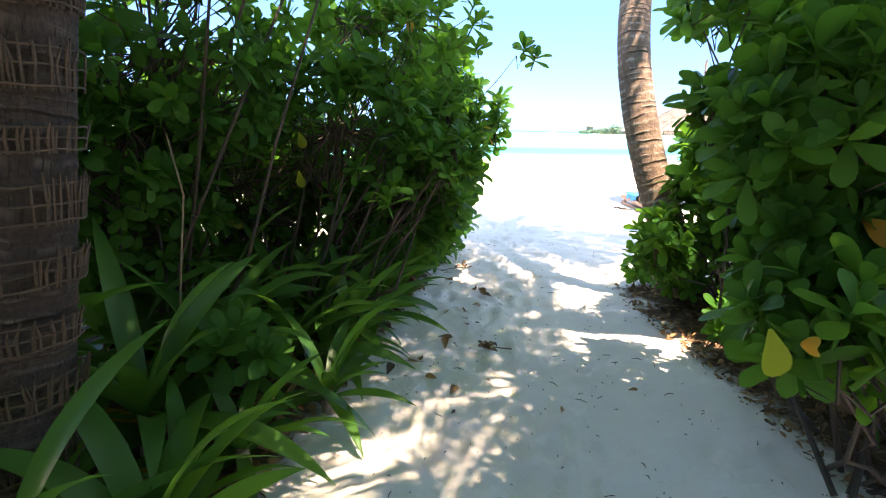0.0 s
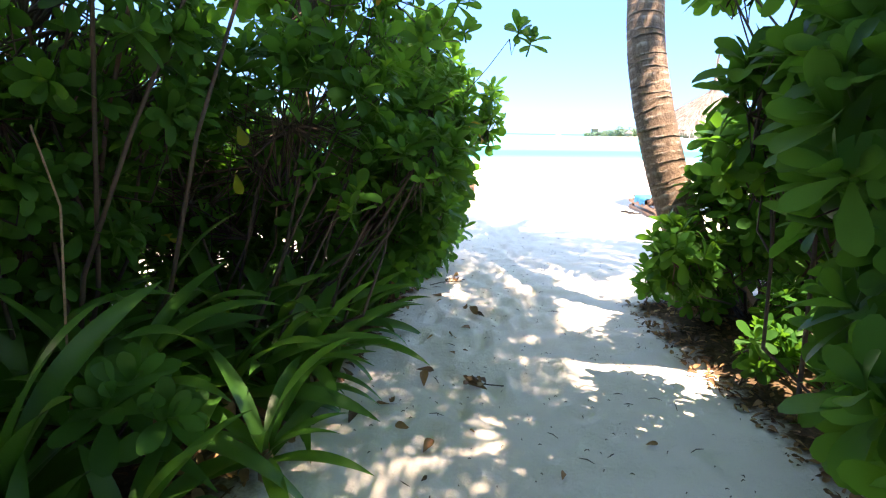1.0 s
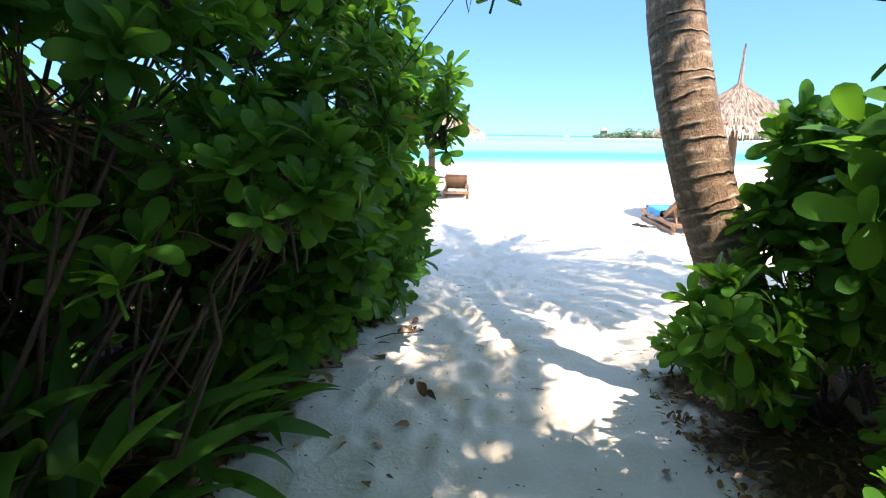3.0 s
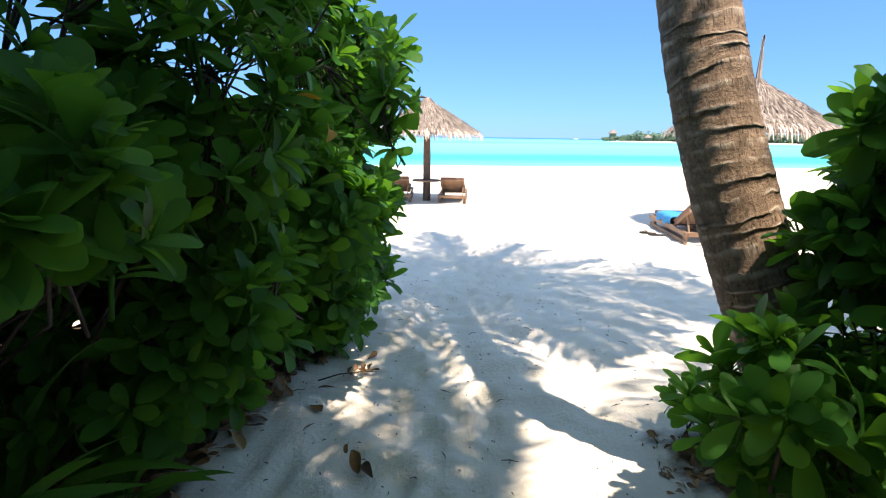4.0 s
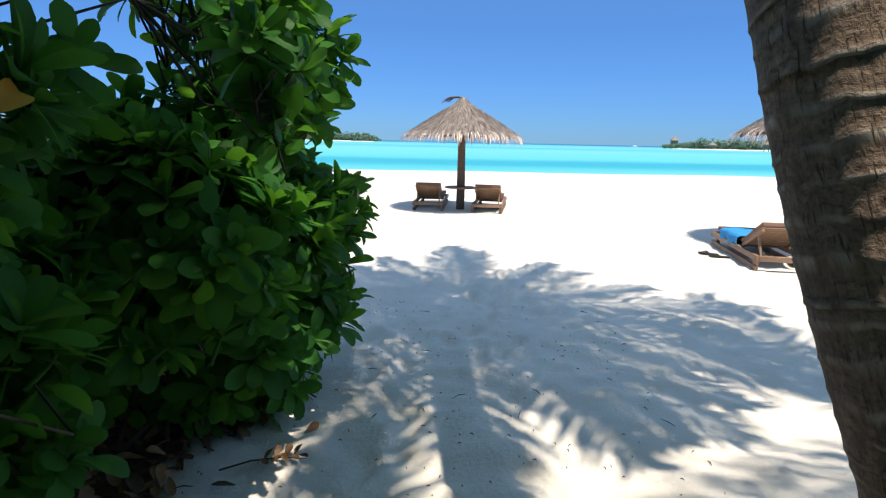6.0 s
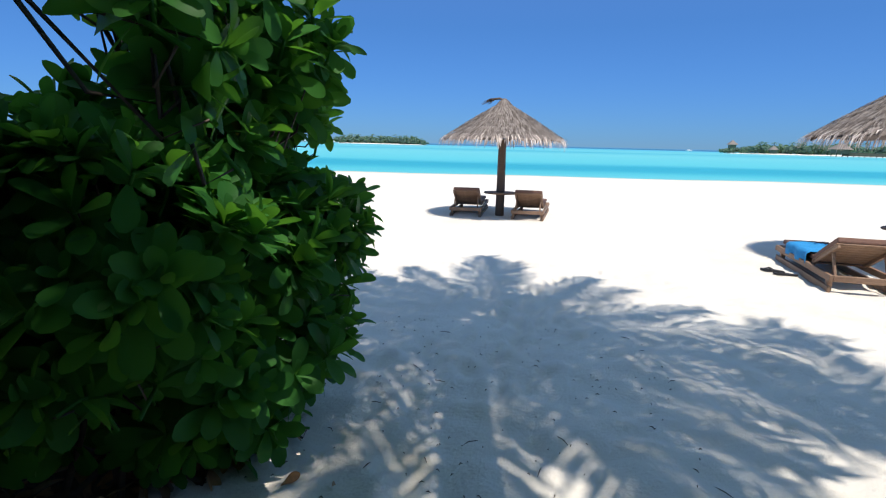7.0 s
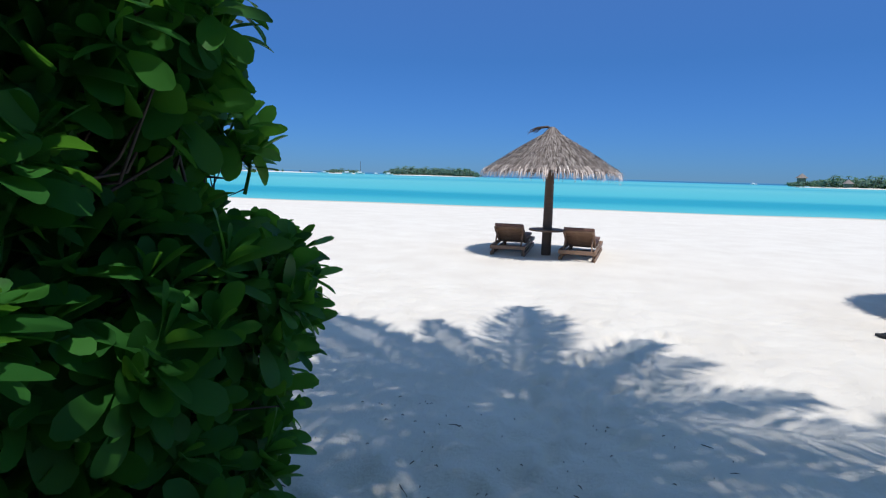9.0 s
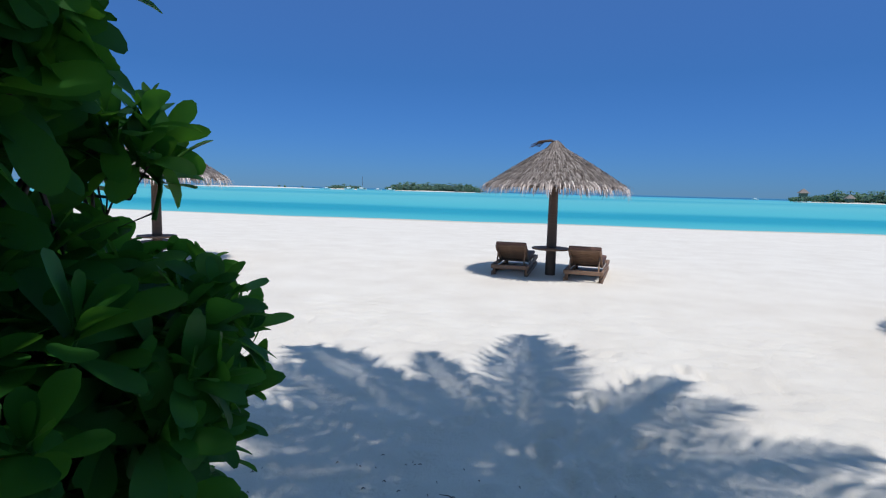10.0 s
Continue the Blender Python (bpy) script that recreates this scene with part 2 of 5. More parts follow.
DRY = dry_leaf_material()
CUSHION = plain("brown_canvas", (0.165, 0.085, 0.062), 0.85, 0.12, 30.0)
TOWEL = plain("blue_towel", (0.008, 0.22, 0.50), 0.9, 0.2, 40.0, 0.4)
RUBBER = plain("black_rubber", (0.02, 0.02, 0.022), 0.7)
WHITE = plain("white_hull", (0.78, 0.78, 0.77), 0.35, 0.05)
# pale bluish green: the haze of distance is put into this colour
HAZED_FAR_LEAF = leaf_material("hazed_island_leaf", (0.115, 0.180, 0.155), (0.15, 0.225, 0.19), (0.17, 0.25, 0.20), 0.7, 0.3, 0.4)
OLD_FIBRE = wood_material("old_palm_fibre", (0.034, 0.021, 0.013), (0.11, 0.068, 0.040))
LITTER_HUSK = wood_material("palm_husk", (0.17, 0.10, 0.05), (0.42, 0.28, 0.16))

# ---- mesh helpers ----


def mesh_object(name, verts, faces, mat, parent=None, label="", smooth=True):
    """One mesh object from arrays; faces all have the same number of corners."""
    verts = np.asarray(verts, np.float32).reshape(-1, 3)
    faces = np.asarray(faces, np.int32)
    me = bpy.data.meshes.new(name)
    k = faces.shape[1]
    me.vertices.add(len(verts))
    me.vertices.foreach_set("co", verts.ravel())
    me.loops.add(faces.size)
    me.loops.foreach_set("vertex_index", faces.ravel())
    me.polygons.add(len(faces))
    me.polygons.foreach_set("loop_start", np.arange(0, faces.size, k, dtype=np.int32))
    me.polygons.foreach_set("use_smooth", np.full(len(faces), smooth))
    me.materials.append(mat)
    me.update(calc_edges=True)
    me.validate()
    ob = new(name, me)
    if parent is not None:
        ob.parent = parent
    if label:
        tagged(ob, label)
    return ob


def share(name, me, parent, m, label=""):
    """Another object on the same mesh data."""
    ob = new(name, me)
    ob.parent = parent
    ob.matrix_basis = m
    if label:
        tagged(ob, label)
    return ob


def part(name, bm, mat, parent=None, label="", smooth=False):
    me = bpy.data.meshes.new(name)
    bm.to_mesh(me)
    bm.free()
    me.materials.append(mat)
    if smooth:
        me.polygons.foreach_set("use_smooth", np.full(len(me.polygons), True))
    ob = new(name, me)
    if parent is not None:
        ob.parent = parent
    if label:
        tagged(ob, label)
    return ob


def empty(name, loc=(0, 0, 0), rz=0.0):
    ob = new(name)
    ob.matrix_basis = pose(*loc, 0, 0, rz)
    return ob


def box(bm, size, m, bevel=0.006):
    g = bmesh.ops.create_cube(bm, size=1.0, matrix=m @ Matrix.Diagonal((*size, 1)))
    if bevel:
        edges = list({e for v in g["verts"] for e in v.link_edges})
        bmesh.ops.bevel(bm, geom=edges, offset=bevel, segments=1, affect="EDGES")


def beam(bm, a, b, w, h, bevel=0.005):
    """A bar of wood from a to b."""
    a, b = Vector(a), Vector(b)
    d = b - a
    q = d.to_track_quat("Z", "Y").to_matrix().to_4x4()
    box(bm, (w, h, d.length), Matrix.Translation((a + b) / 2) @ q, bevel)


def tube(points, radii, sides=6):
    """Vertices and quads of a tube along points."""
    pts = [Vector(p) for p in points]
    vs, fs = [], []
    for i, p in enumerate(pts):
        d = (pts[min(i + 1, len(pts) - 1)] - pts[max(i - 1, 0)]).normalized()
        u = d.orthogonal().normalized() if abs(d.z) < 0.99 else Vector((1, 0, 0))
        u = (u - d * u.dot(d)).normalized()
        w = d.cross(u)
        for k in range(sides):
            a = 2 * math.pi * k / sides
            vs.append(p + (u * math.cos(a) + w * math.sin(a)) * radii[i])
    for i in range(len(pts) - 1):
        for k in range(sides):
            a, b = i * sides + k, i * sides + (k + 1) % sides
            fs.append((a, b, b + sides, a + sides))
    return np.array(vs), np.array(fs)


class Heap:
    """Collects quads of many small pieces into one mesh."""

    def __init__(self):
        self.v, self.f, self.n = [], [], 0

    def add(self, v, f):
        self.v.append(v)
        self.f.append(np.asarray(f) + self.n)
        self.n += len(v)

    def done(self, name, mat, parent=None, label=""):
        return mesh_object(name, np.concatenate(self.v), np.concatenate(self.f), mat, parent, label)


def blade(length, width, profile, arch, fold, twist=0.0, stations=7):
    """A leaf along +x with its upper side up: outline by profile(t), drooping by arch, folded along the rib."""
    vs, fs = [], []
    x = z = 0.0
    ang = 0.0
    last = 0.0
    for i in range(stations):
        t = (i / (stations - 1)) ** 0.72
        step = length * (t - last)
        last = t
        if i:
            ang = -arch * t ** 1.3
            x += step * math.cos(ang)
            z += step * math.sin(ang)
        w = width * 0.5 * profile(t)
        tw = twist * t
        for s in (-1, 0, 1):
            off = Vector((0, s * w * math.cos(tw), abs(s) * w * fold + s * w * math.sin(tw)))
            vs.append((x - off.z * math.sin(ang), off.y, z + off.z * math.cos(ang)))
    for i in range(stations - 1):
        for k in (0, 1):
            a = i * 3 + k
            fs.append((a, a + 3, a + 4, a + 1))
    return np.array(vs), np.array(fs)


def paddle(t):
    if t < 0.70:
        return 0.14 + 0.86 * math.sin(math.pi / 2 * t / 0.70) ** 1.35
    return max(0.22, math.sqrt(max(0.0, 1 - ((t - 0.70) / 0.31) ** 2)))


def strap(t):
    return (0.55 + 0.9 * t) if t < 0.35 else max(0.03, 0.87 * (1 - ((t - 0.35) / 0.65) ** 2.2))


def turn_matrix(axis, spin):
    """A turn that takes +z to axis, spun round it."""
    q = Vector(axis).to_track_quat("Z", "Y").to_matrix()
    return np.array(q @ Matrix.Rotation(spin, 3, "Z"))


def rosette(seed, leaf_len=0.122, count=12):
    """A whorl of paddle leaves round a twig tip that points up +z."""
    r = np.random.default_rng(seed)
    h = Heap()
    for i in range(count):
        t = i / (count - 1)
        lift = radians(76 - 70 * t + r.normal(0, 8))
        az = i * 2.39996 + r.normal(0, 0.2)
        ln = leaf_len * (0.62 + 0.5 * min(1.0, t * 2.2)) * r.uniform(0.85, 1.12)
        v, f = blade(ln, ln * r.uniform(0.38, 0.47), paddle, r.uniform(0.1, 0.75), r.uniform(0.05, 0.3), r.normal(0, 0.25))
        m = np.array(Matrix.Rotation(az, 3, "Z") @ Matrix.Rotation(-lift, 3, "Y"))
        v = v @ m.T + np.array([0, 0, -0.045 * t])
        h.add(v, f)
    v, f = tube([(0, 0, -0.13), (0.006, 0.004, -0.06), (0, 0, 0.0)], [0.0065, 0.006, 0.005], 5)
    h.add(v, f)
    return np.concatenate(h.v), np.concatenate(h.f)


ROSETTES = [rosette(30 + k, count=9 + k % 5) for k in range(7)]


# ---- ground ----
def smooth(a, b, x):
    t = np.clip((x - a) / (b - a), 0, 1)
    return t * t * (3 - 2 * t)


def shore_y(x):
    return 46.5 + 0.16 * np.clip(x, -80, 80) + 0.8 * np.sin(x * 0.11) + 0.35 * np.sin(x * 0.37 + 1)


def ground_z(x, y):
    x, y = np.asarray(x, float), np.asarray(y, float)
    z = -0.06 - 0.07 * smooth(2, 16, y)
    s = shore_y(x)
    z = z - 0.77 * np.clip((y - 18) / (s - 18), 0, 1) ** 1.25
    z = z - 3.0 * smooth(0, 40, y - s)
    # low banks beside the trodden path
    z = z + 0.10 * smooth(0.0, 0.9, (0.2 * y - 1.25) - x) * (1 - smooth(6.3, 7.6, y))
    z = z + 0.12 * smooth(1.75, 2.7, x) * (1 - smooth(5.3, 6.6, y))
    return z


def bumps(x, y):
    out = np.zeros_like(x)
    for i in range(x.shape[0]):
        for j in range(x.shape[1]):
            p = Vector((x[i, j], y[i, j], 0))
            out[i, j] = 0.022 * noise.noise(p * 1.6) + 0.026 * noise.noise(p * 4.3 + Vector((7, 3, 1))) + 0.018 * noise.noise(p * 9.0)
    return out


def graded(lo, hi, step, far_lo, far_hi, grow=1.35):
    mid = list(np.arange(lo, hi + 1e-6, step))
    a, d = [lo], step
    while a[-1] > far_lo:
        d *= grow
        a.append(max(a[-1] - d, far_lo))
    b, d = [hi], step
    while b[-1] < far_hi:
        d *= grow
        b.append(min(b[-1] + d, far_hi))
    return np.array(a[:0:-1] + mid + b[1:])


gx = graded(-2.2, 6.4, 0.042, -4800, 4800, 1.3)
gy = graded(0.6, 14.2, 0.042, -600, 4900, 1.22)
GX, GY = np.meshgrid(gx, gy)
GZ = ground_z(GX, GY)
fine_zone = (GX > -3) & (GX < 7.5) & (GY > 0) & (GY < 16)
ii, jj = np.where(fine_zone)
i0, i1, j0, j1 = ii.min(), ii.max() + 1, jj.min(), jj.max() + 1
fade = 1 - smooth(9.5, 15.5, GY[i0:i1, j0:j1]) * 0.75
GZ[i0:i1, j0:j1] += bumps(GX[i0:i1, j0:j1], GY[i0:i1, j0:j1]) * fade
# footprints trodden along the path
foot_rng = np.random.default_rng(77)
for k in range(150):
    fy = foot_rng.uniform(1.8, 11.5)
    fx = 0.25 + 0.13 * (fy - 2.0) + foot_rng.normal(0, 0.28 + 0.05 * max(0, fy - 6))
    fa = foot_rng.normal(0.12, 0.25)
    du, dv = GX - fx, GY - fy
    fu, fv = du * math.cos(fa) + dv * math.sin(-fa), dv * math.cos(fa) + du * math.sin(fa)
    d2 = (fu / 0.055) ** 2 + (fv / 0.135) ** 2
    GZ += np.where(d2 < 9, -0.026 * np.exp(-d2) + 0.013 * np.exp(-((np.sqrt(d2) - 1.6) ** 2) * 4), 0)
nr, nc = GX.shape
idx = np.arange(nr * nc).reshape(nr, nc)
quads = np.stack([idx[:-1, :-1], idx[:-1, 1:], idx[1:, 1:], idx[1:, :-1]], -1).reshape(-1, 4)
ground = mesh_object("ground", np.stack([GX, GY, GZ], -1), quads, SAND)
tagged(ground, "white coral sand with footprints, dark humus under the shrubs", "sand", kind="structure")


def gz(x, y):
    return float(ground_z(x, y))


# ---- sea ----
sx = graded(-60, 60, 4.0, -4800, 4800, 1.4)
sy = np.concatenate([np.arange(34, 80, 2.0), np.geomspace(80, 4800, 50)])
SX, SY = np.meshgrid(sx, sy)
SEA = -0.9
idx = np.arange(SX.size).reshape(SX.shape)
quads = np.stack([idx[:-1, :-1], idx[:-1, 1:], idx[1:, 1:], idx[1:, :-1]], -1).reshape(-1, 4)
sea = mesh_object("water", np.stack([SX, SY, np.full(SX.shape, SEA)], -1), quads, WATER)
tagged(sea, "calm turquoise lagoon with darker blue bands out to the horizon", "sea", kind="structure")


# ---- shrubs ----
def shrub(name, label, base, lobes, spacing=0.13, leaf=1.0, near=None, seed=1, depth=0.32, inner=0.35, keep=None, yellow=0, marks=(), rust=()):
    """A shrub of whorled paddle leaves: lobes are ellipsoids (x, y, z, rx, ry, rz) that the twig tips fill near their skins.
    near: a stretch (x0, x1, y0, y1, z0, z1) whose leaf clusters are objects of their own."""
    r = np.random.default_rng(seed)
    root = empty(name, (base[0], base[1], gz(base[0], base[1])))
    root_inv = root.matrix_basis.inverted()
    o = np.array(root.matrix_basis.translation)
    tips = []
    L = np.array(lobes)
    for i, (cx, cy, cz, rx, ry, rz) in enumerate(lobes):
        area = 4 * math.pi * (((rx * ry) ** 1.6 + (rx * rz) ** 1.6 + (ry * rz) ** 1.6) / 3) ** (1 / 1.6)
        n = int(area / (spacing * (1.3 if cz > 1.9 else 1.0)) ** 2)
        for _ in range(int(n * (1 + inner))):
            d = r.normal(size=3)
            d /= np.linalg.norm(d)
            k = 1.04 - depth * r.uniform(0, 1) ** 1.5
            if r.uniform() < inner / (1 + inner):
                k = r.uniform(0.3, 0.8)
            lump = 1 + 0.16 * noise.noise(Vector((cx, cy, cz)) * 3 + Vector(d) * 2.3)
            p = np.array([cx, cy, cz]) + d * np.array([rx, ry, rz]) * k * lump
            q = (p - L[:, :3]) / L[:, 3:]
            rad = np.sqrt((q ** 2).sum(1))
            rad[i] = 9
            if rad.min() < 0.7 and r.uniform() < 0.75:
                continue
            if p[2] < gz(p[0], p[1]) + 0.06:
                continue
            if keep is not None and not keep(*p):
                continue
            nrm = d / np.array([rx, ry, rz])
            nrm /= np.linalg.norm(nrm)
            ax = nrm * 0.75 + np.array([0.05, -0.03, 0.75]) + r.normal(0, 0.28, 3)
            tips.append((p, ax, i))
    h, clusters, yl = Heap(), 0, Heap()
    cluster_mats = []
    for p, ax, i in tips:
        which = r.integers(len(ROSETTES))
        s = leaf * r.uniform(0.75, 1.2)
        R = turn_matrix(ax, r.uniform(0, 6.28)) * s
        v, f = ROSETTES[which]
        if near is not None and clusters < 260 and near[0] < p[0] < near[1] and near[2] < p[1] < near[3] and near[4] < p[2] < near[5]:
            cluster_mats.append((which, Matrix.Translation(Vector(p)) @ Matrix(R.tolist()).to_4x4()))
            clusters += 1
        else:
            h.add(v @ R.T + p - o, f)
    foliage = h.done("foliage", SHRUB_LEAF, root, "dense whorls of glossy green paddle-shaped leaves")
    tagged(foliage, kind="stuff")
    for which, m in cluster_mats:
        share("sprig", rosette_mesh(which), root, root_inv @ m)
    for k in range(yellow):
        p = tips[r.integers(len(tips))][0]
        v, f = blade(0.13 * leaf, 0.065 * leaf, paddle, 0.7, 0.2)
        R = turn_matrix((r.normal(), r.normal(), 0.2), r.uniform(0, 6.28))
        mesh_object("yellow_leaf", v @ R.T + p - o, f, YELLOW_LEAF if r.uniform() < 0.6 else ORANGE_LEAF, root, "yellowing leaf")
    for p in marks:
        # a turning leaf that hangs with its face to the path
        v, f = blade(0.105 * leaf, 0.062 * leaf, paddle, 0.35, 0.2)
        hang = np.array(Matrix.Rotation(r.uniform(-0.4, 0.4), 3, "Z") @ Matrix.Rotation(radians(78), 3, "X") @ Matrix.Rotation(radians(-75), 3, "Z"))
        mesh_object("yellow_leaf", v @ hang.T + np.array(p) + np.array([0, 0, 0.06]) - o, f, YELLOW_LEAF, root, "yellowing leaf")
    for p in rust:
        v, f = blade(0.10, 0.05, paddle, 1.2, 0.5)
        mesh_object("yellow_leaf", v @ turn_matrix((r.normal(), r.normal(), 0.2), r.uniform(0, 6.28)).T + np.array(p) - o, f, ORANGE_LEAF, root, "withered orange leaf")
    # stems from the foot through the lobes, twigs from them to the tips
    tw = Heap()
    for i, (cx, cy, cz, rx, ry, rz) in enumerate(lobes):
        mine = [t for t in tips if t[2] == i]
        c = np.array([cx, cy, cz])
        for k in range(4 if cz < 1.5 else 2):
            foot = np.array([base[0], base[1], gz(base[0], base[1]) - 0.05]) + np.array([*r.normal(0, 0.2, 2), 0])
            if rx < 0.22:
                # a side twig springs from the nearest larger mass of leaves
                big = [np.array(q[:3]) for q in lobes if q[3] >= 0.22]
                foot = min(big, key=lambda q: np.linalg.norm(q - c)) if big else foot
                if k:
                    continue
            knee = foot * 0.5 + c * 0.5 + np.array([*r.normal(0, 0.13, 2), r.uniform(-0.2, 0.0)])
            hub = c + r.normal(0, 0.25, 3) * np.array([rx, ry, rz])
            q1 = (foot + knee) / 2 + r.normal(0, 0.07, 3)
            q2 = (hub + knee) / 2 + r.normal(0, 0.06, 3)
            slim = 0.4 if rx < 0.22 else 1.0
            v, f = tube([foot - o, q1 - o, knee - o, q2 - o, hub - o], [slim * t for t in (0.016, 0.012, 0.010, 0.008, 0.006)], 6)
            mesh_object("stem", v, f, TWIG, root)
            for n, (p, ax, _) in enumerate(mine[k::4 if cz < 1.5 else 2] if rx >= 0.22 else mine):
                if n % 2 and i > 0:
                    continue
                e = p - 0.11 * leaf * ax / np.linalg.norm(ax)
                start = (hub, hub, q2)[r.integers(3)]
                bend = (start * 0.4 + e * 0.6) + np.array([0, 0, -0.10]) + r.normal(0, 0.05, 3)
                tw.add(*tube([start - o, bend - o, e - o], [0.0065, 0.005, 0.0035], 4))
    tagged(tw.done("twig_tangle", TWIG, root, "thin bare brown branching twigs"), kind="stuff")
    return tagged(root, label, "shrub", "shrubs beside the path")


ROSETTE_MESHES = {}


def rosette_mesh(which):
    if which not in ROSETTE_MESHES:
        v, f = ROSETTES[which]
        me = bpy.data.meshes.new("sprig")
        me.from_pydata(v.tolist(), [], f.tolist())
        me.polygons.foreach_set("use_smooth", np.full(len(me.polygons), True))
        me.materials.append(SHRUB_LEAF)
        ROSETTE_MESHES[which] = me
    return ROSETTE_MESHES[which]


def not_in_gap(x, y, z):
    """The hedge is thin where the sky shows between bare branches."""
    for cx, cy, cz, rx, ry, rz in ((-0.38, 5.65, 1.78, 0.46, 0.55, 0.27), (-0.42, 4.30, 1.74, 0.16, 0.25, 0.14), (-1.2, 6.2, 1.8, 0.6, 0.8, 0.35), (-0.10, 6.05, 1.72, 0.36, 0.30, 0.24), (-0.65, 6.6, 1.85, 0.5, 0.5, 0.34), (0.12, 5.28, 1.60, 0.26, 0.34, 0.19), (0.34, 6.30, 1.62, 0.15, 0.20, 0.13), (0.18, 5.80, 1.66, 0.24, 0.40, 0.24), (-0.3, 6.0, 1.68, 0.3, 0.4, 0.25), (-0.50, 4.9, 1.73, 0.23, 1.3, 0.14), (-0.75, 6.5, 1.83, 0.3, 0.8, 0.2)):
        if ((x - cx) / rx) ** 2 + ((y - cy) / ry) ** 2 + ((z - cz) / rz) ** 2 < 1:
            return rng.uniform() < 0.18
    # bare twiggy heart of the hedge above the lilies
    if ((x + 0.72) / 0.82) ** 2 + ((y - 4.10) / 0.95) ** 2 + ((z - 1.0) / 0.62) ** 2 < 1:
        return rng.uniform() < 0.13
    return z < 2.1 or rng.uniform() < 0.6


shrub("beach_shrub", "tall glossy green shrub ending the hedge at the open sand", (-0.45, 6.5),
      [(-0.03, 7.02, 0.95, 0.49, 0.78, 0.34), (0.06, 6.84, 1.78, 0.40, 0.34, 0.26), (0.08, 7.40, 1.52, 0.15, 0.12, 0.09), (-0.06, 7.10, 1.44, 0.22, 0.24, 0.20), (-0.14, 6.92, 0.42, 0.54, 0.80, 0.42), (0.08, 6.40, 1.98, 0.37, 0.34, 0.28),
       (-0.8, 6.7, 0.7, 0.5, 0.5, 0.4), (-0.15, 6.1, 0.98, 0.66, 0.45, 0.42), (-0.05, 6.45, 1.40, 0.36, 0.36, 0.22), (-0.35, 6.25, 1.20, 0.5, 0.5, 0.28), (-0.02, 6.33, 2.32, 0.36, 0.42, 0.24)],
      spacing=0.142, leaf=1.2, near=(0.1, 1.2, 5.4, 8.0, 0.3, 2.3), seed=11, yellow=5, inner=0.18, keep=not_in_gap)
shrub("beach_shrub", "tall dense green shrub beside the sand path", (-0.75, 5.2),
      [(-0.12, 5.25, 1.62, 0.48, 0.42, 0.50), (-0.42, 5.3, 0.72, 0.55, 0.65, 0.52), (-0.30, 5.0, 2.35, 0.70, 0.5, 0.34), (-1.0, 5.4, 1.2, 0.5, 0.5, 0.5), (0.68, 5.12, 2.20, 0.17, 0.15, 0.12), (0.58, 5.76, 1.68, 0.12, 0.17, 0.26), (0.04, 4.98, 1.46, 0.34, 0.36, 0.42), (0.06, 5.12, 0.86, 0.23, 0.30, 0.24)],
      spacing=0.156, leaf=1.1, near=(-0.2, 1.0, 4.4, 6.2, 0.3, 2.4), seed=12, yellow=6, inner=0.12, keep=not_in_gap, rust=[(0.45, 4.98, 1.42), (0.44, 4.97, 1.56)])
shrub("beach_shrub", "tall green shrub with sky showing between bare stems", (-1.1, 4.3),
      [(-0.75, 4.25, 1.6, 0.6, 0.6, 0.50), (-0.50, 4.25, 1.20, 0.42, 0.42, 0.40), (-0.50, 4.2, 2.05, 0.5, 0.45, 0.40), (-0.75, 4.35, 2.4, 0.65, 0.45, 0.32), (-1.6, 4.6, 1.2, 0.65, 0.65, 0.55), (0.02, 4.20, 1.30, 0.27, 0.30, 0.23), (-0.2, 3.95, 1.0, 0.24, 0.24, 0.18)],
      spacing=0.16, near=(-0.8, 0.5, 3.4, 5.2, 0.3, 2.4), seed=13, yellow=7, inner=0.15, keep=not_in_gap, marks=[(-0.92, 3.64, 1.21), (-0.95, 3.80, 1.45)])
# last two lobes are added overhead, out of view, to shade lilies and hedge
shrub("beach_shrub", "shaded green shrub behind the strap-leaved lilies", (-1.9, 3.5),
      [(-1.6, 3.4, 2.0, 0.65, 0.6, 0.5), (-2.2, 3.6, 1.2, 0.75, 0.7, 0.75), (-1.5, 3.2, 2.75, 0.8, 0.7, 0.40), (-1.75, 3.2, 1.45, 0.30, 0.3, 0.25), (-1.38, 3.65, 1.78, 0.42, 0.42, 0.38), (-0.85, 2.75, 3.15, 0.7, 0.75, 0.3), (-0.45, 3.65, 3.2, 0.6, 0.6, 0.26)], spacing=0.16, seed=14, yellow=4, inner=0.15, keep=not_in_gap)
shrub("beach_shrub", "low green shrub in the back of the hedge", (-2.0, 5.2),
      [(-2.0, 5.2, 0.6, 0.7, 0.7, 0.6), (-2.6, 4.4, 0.8, 0.7, 0.6, 0.7), (-1.3, 5.9, 0.6, 0.6, 0.5, 0.5), (-2.1, 4.9, 1.55, 0.65, 0.5, 0.5), (-1.55, 5.6, 1.15, 0.55, 0.4, 0.4)], spacing=0.165, seed=15, inner=0.1)
shrub("beach_shrub", "dark green shrub behind the old palm trunk", (-3.2, 2.6),
      [(-3.2, 2.7, 1.4, 0.9, 0.9, 1.2), (-2.9, 3.4, 2.4, 0.8, 0.8, 0.7)], spacing=0.18, seed=16)
# stands out of view, added to keep sky light off the old trunk
shrub("beach_shrub", "unseen dark green shrub added to shade the old palm trunk", (-3.0, 0.6),
      [(-2.9, 0.7, 1.4, 0.7, 0.8, 1.3), (-3.4, -0.4, 2.0, 0.8, 0.9, 1.2)], spacing=0.2, seed=17)
